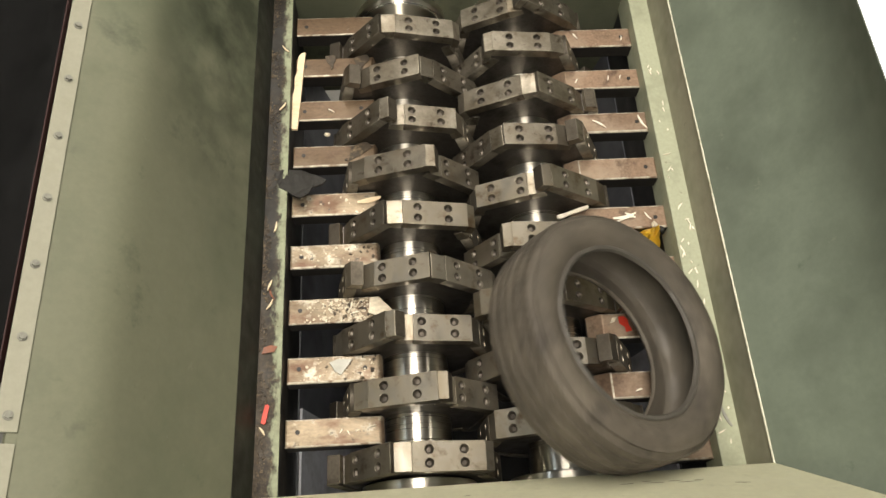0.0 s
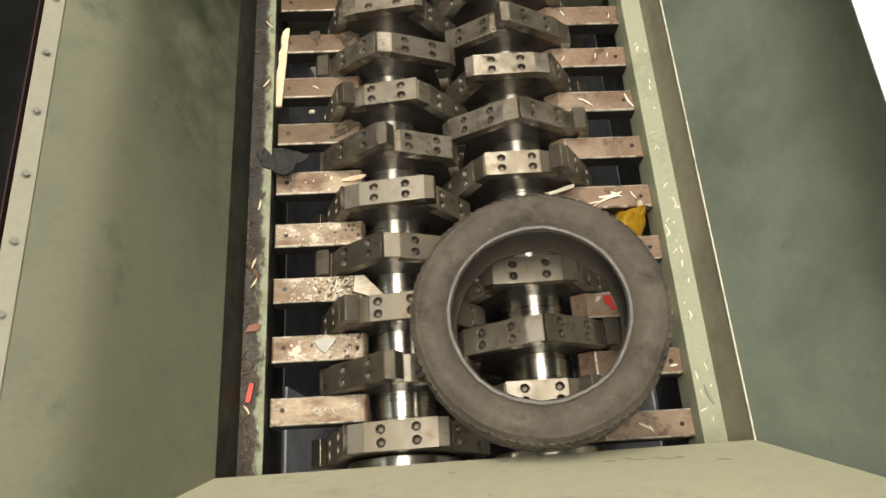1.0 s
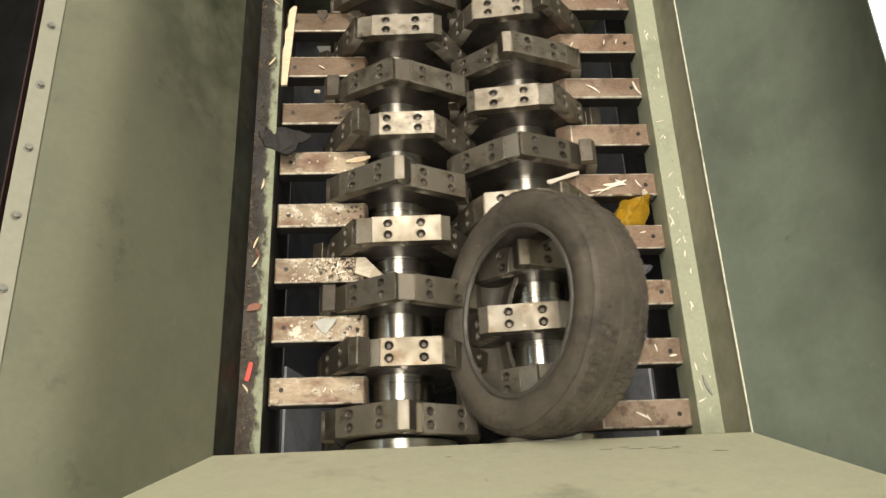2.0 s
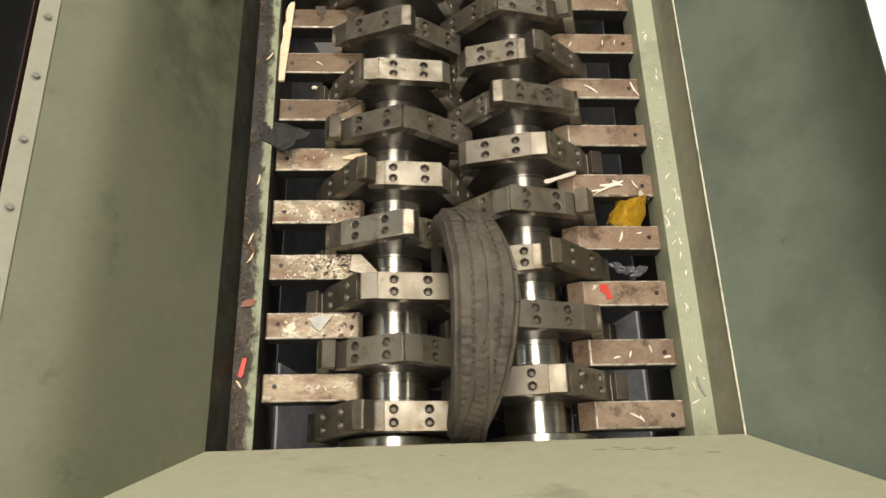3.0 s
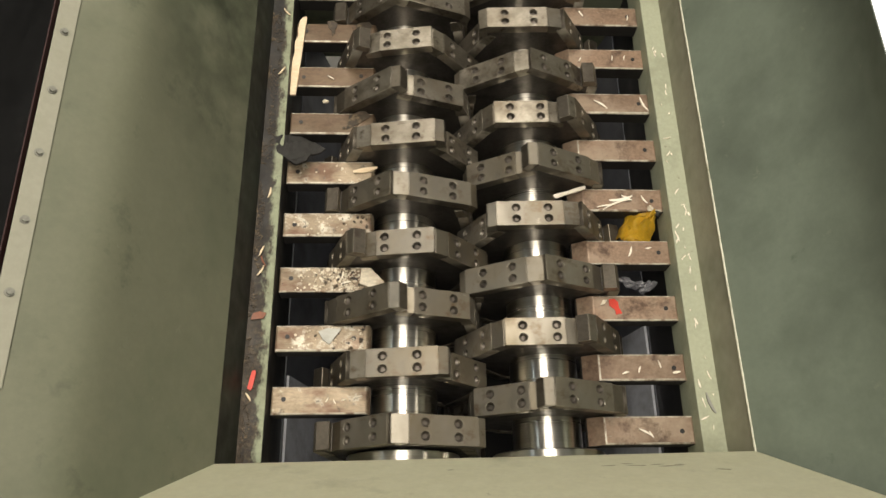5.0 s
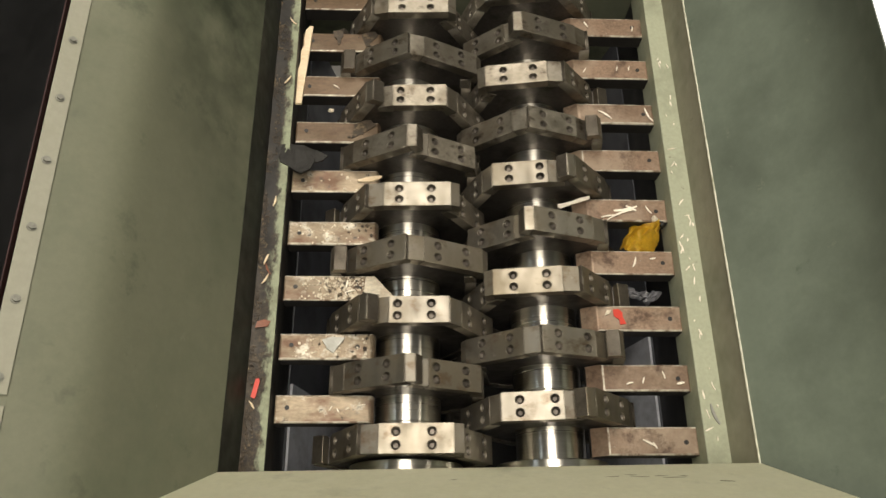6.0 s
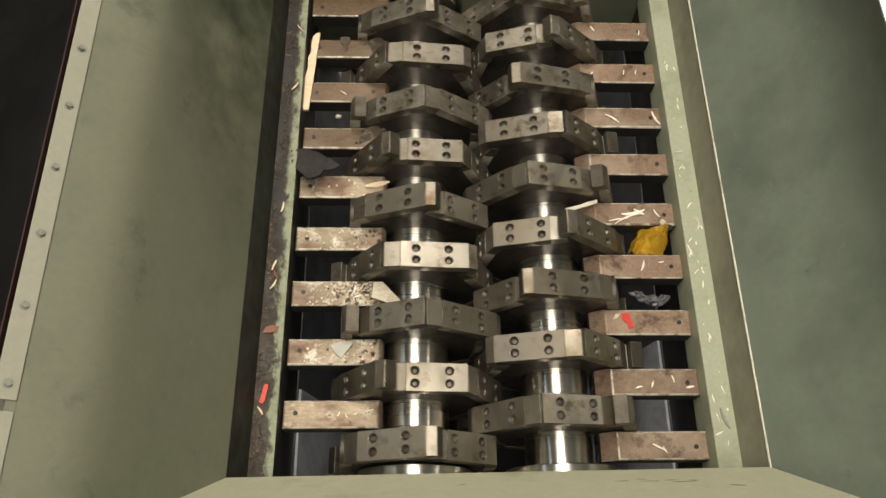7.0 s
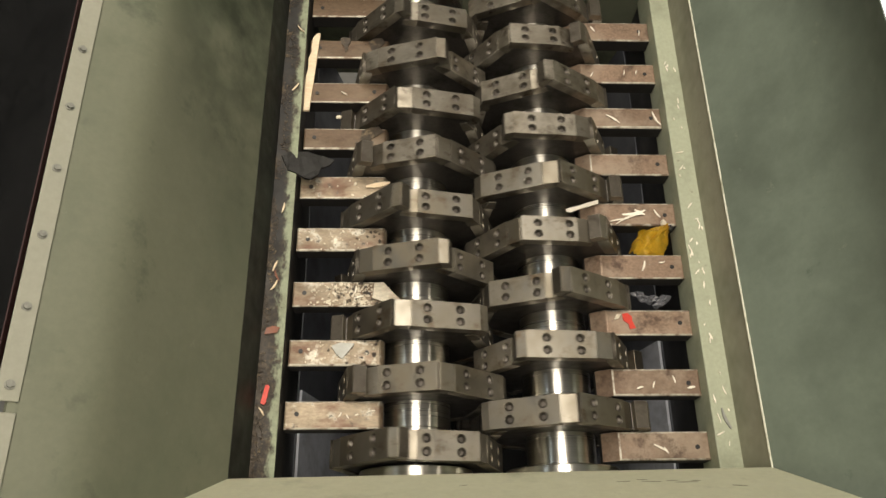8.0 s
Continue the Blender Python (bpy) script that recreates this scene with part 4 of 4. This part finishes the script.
            line.append(film.verts.new(((u - 0.5) * 0.140 + rag, half * v * (1 + 0.25 * noise.noise(Vector((u * 6, v, 1.0)))), fold + 0.012 * u)))
        grid.append(line)
    for p, q in zip(grid, grid[1:]):
        for j in range(nv):
            film.faces.new((p[j], p[j + 1], q[j + 1], q[j]))
    bmesh.ops.solidify(film, geom=film.faces[:], thickness=0.0015)
    body = new("yellow_film", finish("yellow_film", film, M_YELLOW, True))
    body.matrix_basis = pose(0.497, -0.172, -0.035, -14, -6, 40)
    tagged(body, "yellow crumpled plastic film caught between two bars", "plastic film")
    knot = bmesh.new()
    bmesh.ops.create_icosphere(knot, subdivisions=2, radius=0.010, matrix=Matrix.Translation((0.064, 0.010, 0.036)))
    for v in knot.verts:
        v.co += v.co.normalized() * 0.006 * noise.noise(v.co * 90)
    part("pale_knot", knot, M_CHIP, body, "pale knotted end")
    band = bmesh.new()
    bmesh.ops.create_icosphere(band, subdivisions=2, radius=0.010, matrix=Matrix.Translation((0.072, -0.010, 0.020)))
    part("dark_band", band, M_RAG, body, "black tie")
    for i in range(3):
        crumpled("plastic_wrap", (0.455 + 0.03 * i, -0.335 - 0.008 * i, -0.06), (0.05, 0.022, 0.02), M_WRAP, "crumpled translucent grey wrap in the gap", "plastic wrap", 5.0 + i, 0.7, -25 + 30 * i, 3)
    crumpled("paper_scrap", (-0.475, 0.262, -0.010), (0.018, 0.012, 0.012), M_CHIP, "small white paper scrap behind a bar", "paper scrap", 9.0, 0.5)
    crumpled("paper_scrap", (-0.452, 0.032, -0.010), (0.018, 0.016, 0.014), M_CHIP, "small white paper scrap behind a bar", "paper scrap", 11.0, 0.5)


def scuffs():
    """Dark strokes rubbed into the front plate."""
    bm = bmesh.new()
    rng = random.Random(3)
    for x, z, long, turn in ((0.262, 0.296, 0.060, 4), (0.330, 0.302, 0.080, -3), (0.392, 0.309, 0.060, 2), (0.300, 0.286, 0.035, -8), (0.366, 0.296, 0.040, 6), (0.415, 0.300, 0.026, -4),
                             (-0.11, 0.298, 0.035, 12), (0.02, 0.330, 0.028, -20), (-0.33, 0.322, 0.030, 8), (0.14, 0.350, 0.040, 15), (0.50, 0.340, 0.034, -12)):
        y = FRONT_Y + FRONT_SKEW * (x - LEFT_LIP) / (RIGHT_LIP - LEFT_LIP) - FRONT_SLOPE * (z - LIP_Z)
        m = pose(x, y, z, -67.2, 0, 0) @ pose(0, 0, 0.0004, 0, 0, turn)
        n = 7
        edge = [(long * (i / n - 0.5), 0.0016 * math.sin(math.pi * i / n) * rng.uniform(0.5, 1.5) + 0.0015 * math.sin(3 * i / n)) for i in range(n + 1)]
        rim = edge + [(px, -py * rng.uniform(0.3, 1.0) - 0.0002) for px, py in edge[-2:0:-1]]
        flat = bm.faces.new([bm.verts.new(m @ Vector((px, py, 0.0003))) for px, py in rim])
        down = bmesh.ops.extrude_face_region(bm, geom=[flat])
        bmesh.ops.translate(bm, verts=[v for v in down["geom"] if isinstance(v, bmesh.types.BMVert)], vec=m.to_3x3() @ Vector((0, 0, -0.001)))
    scrap("scuff_marks", bm, M_SCUFF, "dark scuff marks rubbed into the pale front plate", "scuff marks")["kind"] = "stuff"


def build_rag():
    """Torn black rubber flap that hangs over the rail and twitches as the discs pass."""
    bm = bmesh.new()
    outline = [(-0.072, 0.030), (-0.030, 0.052), (0.020, 0.040), (0.050, 0.030), (0.085, 0.010), (0.070, -0.004), (0.042, -0.016), (0.030, -0.045), (0.006, -0.062), (-0.020, -0.040), (-0.058, -0.018)]
    flake(bm, (0, 0, 0), 0, outline, 0.008)
    bmesh.ops.triangulate(bm, faces=[f for f in bm.faces if len(f.verts) > 4])
    bmesh.ops.subdivide_edges(bm, edges=bm.edges[:], cuts=3, use_grid_fill=True)
    for v in bm.verts:
        v.co.z += 0.014 * noise.noise(Vector((v.co.x * 22, v.co.y * 22, 3.0))) + 0.006 * noise.noise(Vector((v.co.x * 70, v.co.y * 70, 1.0)))
    rag = new("rubber_flap", finish("rubber_flap", bm, M_RAG))
    return tagged(rag, "torn black rubber flap lying over rail and bar", "rubber flap")


# ---- the hall round the machine: an unseen box that bounces fill light ----
def hall():
    structure("floor", box(bmesh.new(), -7, 7, -7, 7, -1.5, -1.362), M_CONCRETE, "grey concrete hall floor, unseen")
    structure("ceiling", box(bmesh.new(), -7, 7, -7, 7, 4.8, 4.95), M_HALL, "pale painted hall ceiling, unseen, returns fill light")
    for n, (a, b, c, d) in enumerate(((-7.2, 7.2, 7.0, 7.2), (-7.2, 7.2, -7.2, -7.0), (-7.2, -7.0, -7, 7), (7.0, 7.2, -7, 7))):
        structure("wall_hall_%d" % (n + 1), box(bmesh.new(), a, b, c, d, -1.36, 4.8), M_HALL, "pale painted hall wall")
    # this sheet glows by itself in place of a brightly lit floor
    structure("backdrop", box(bmesh.new(), 1.6, 6.9, -3.0, 6.9, -1.358, -1.34), M_GLOW, "glowing white sheet in place of the overexposed floor beyond the machine")
    for lx, ly, lz, lw, ll, watts, tint in LAMPS:
        ob = new("unseen_ceiling_lamp")
        tagged(ob, "long white ceiling luminaire, unseen and assumed", "ceiling lamp", "hall luminaires")
        ob.location = (lx, ly, lz + 0.05)
        part("housing", box(bmesh.new(), -lw / 2 - 0.03, lw / 2 + 0.03, -ll / 2 - 0.03, ll / 2 + 0.03, 0, 0.15, 0.01), M_HALL, ob)


# ---- build ----
hopper()
clamp_strip()
rotor_left = build_rotor(SHAFT_X[0], 1, 9, left_disc_y, False)
rotor_right = build_rotor(SHAFT_X[1], 1, 9, right_disc_y, True)
fingers()
tyre, tyre_pieces = build_tyre()
rag = build_rag()
debris()
scuffs()
hall()


def motions():
    # the rotors advance in slightly uneven steps, as the film shows them
    times = [(0.1 * i, 0.1 * i - (0.033 if i % 2 else 0.0)) for i in range(81)]
    walk(rotor_left, [(t, pose(SHAFT_X[0], 0, SHAFT_Z, 0, 46.2 + RATE * (u - 6.5), 0)) for t, u in times])
    walk(rotor_right, [(t, pose(SHAFT_X[1], 0, SHAFT_Z, 0, 0.8 - RATE * (u - 6.5), 0)) for t, u in times])
    spin = dict(SPIN)
    walk(tyre, [(t, pose(x, y, z, tip, lean, 0) @ pose(0, 0, 0, 0, 0, spin.get(t, 144))) for t, x, y, z, tip, lean in TYRE_ROWS])
    rng = random.Random(11)
    for s, angle, piece in tyre_pieces:
        jolt = [rng.uniform(-1, 1) for _ in range(5)]
        a = radians(angle)
        centre = Vector((0.27 * math.cos(a), 0.27 * math.sin(a), s * 0.06))
        v = math.sin(radians(angle + 144))
        radial = Vector((math.cos(a), math.sin(a), 0))
        rows = []
        down = Vector((-math.cos(radians(144)), math.sin(radians(144)), 0))
        for t, push, far, mid, near, drop in CRUSH:
            m = min(1.0, push / 0.036)

            def sideways(at):
                q = math.sin(at + radians(144))
                bow = mid * (1 - q * q) + (far if q > 0 else near) * q * q + m * m * (0.010 * math.sin(2.7 * at + 0.8) + 0.006 * math.sin(7.1 * at))
                return -s * min(0.049, push * (1 + (1.7 if q > 0 else 2.4) * q * q)) - bow
            inwards = -0.012 * m * (0.8 + 0.2 * jolt[0])
            go = radial * inwards + Vector((0, 0, sideways(a) + 0.002 * m * jolt[1])) + (down * drop if s < 0 else Vector())
            # each sector leans with the bow of the crushed ring
            lean = Matrix.Rotation(max(-0.3, min(0.3, (sideways(a + 0.1) - sideways(a - 0.1)) / 0.2 / 0.29)), 4, radial)
            rows.append((t, Matrix.Translation(centre + go) @ lean @ pose(0, 0, 0, 2.5 * m * jolt[2], 2.5 * m * jolt[3], 1.5 * m * jolt[4]) @ Matrix.Translation(-centre)))
        walk(piece, rows)
    walk(rag, [(t, pose(-0.556 + dx, 0.055, 0.040, -4, 8 + lean * 0.5, lean)) for t, dx, lean in RAG_ROWS])


motions()
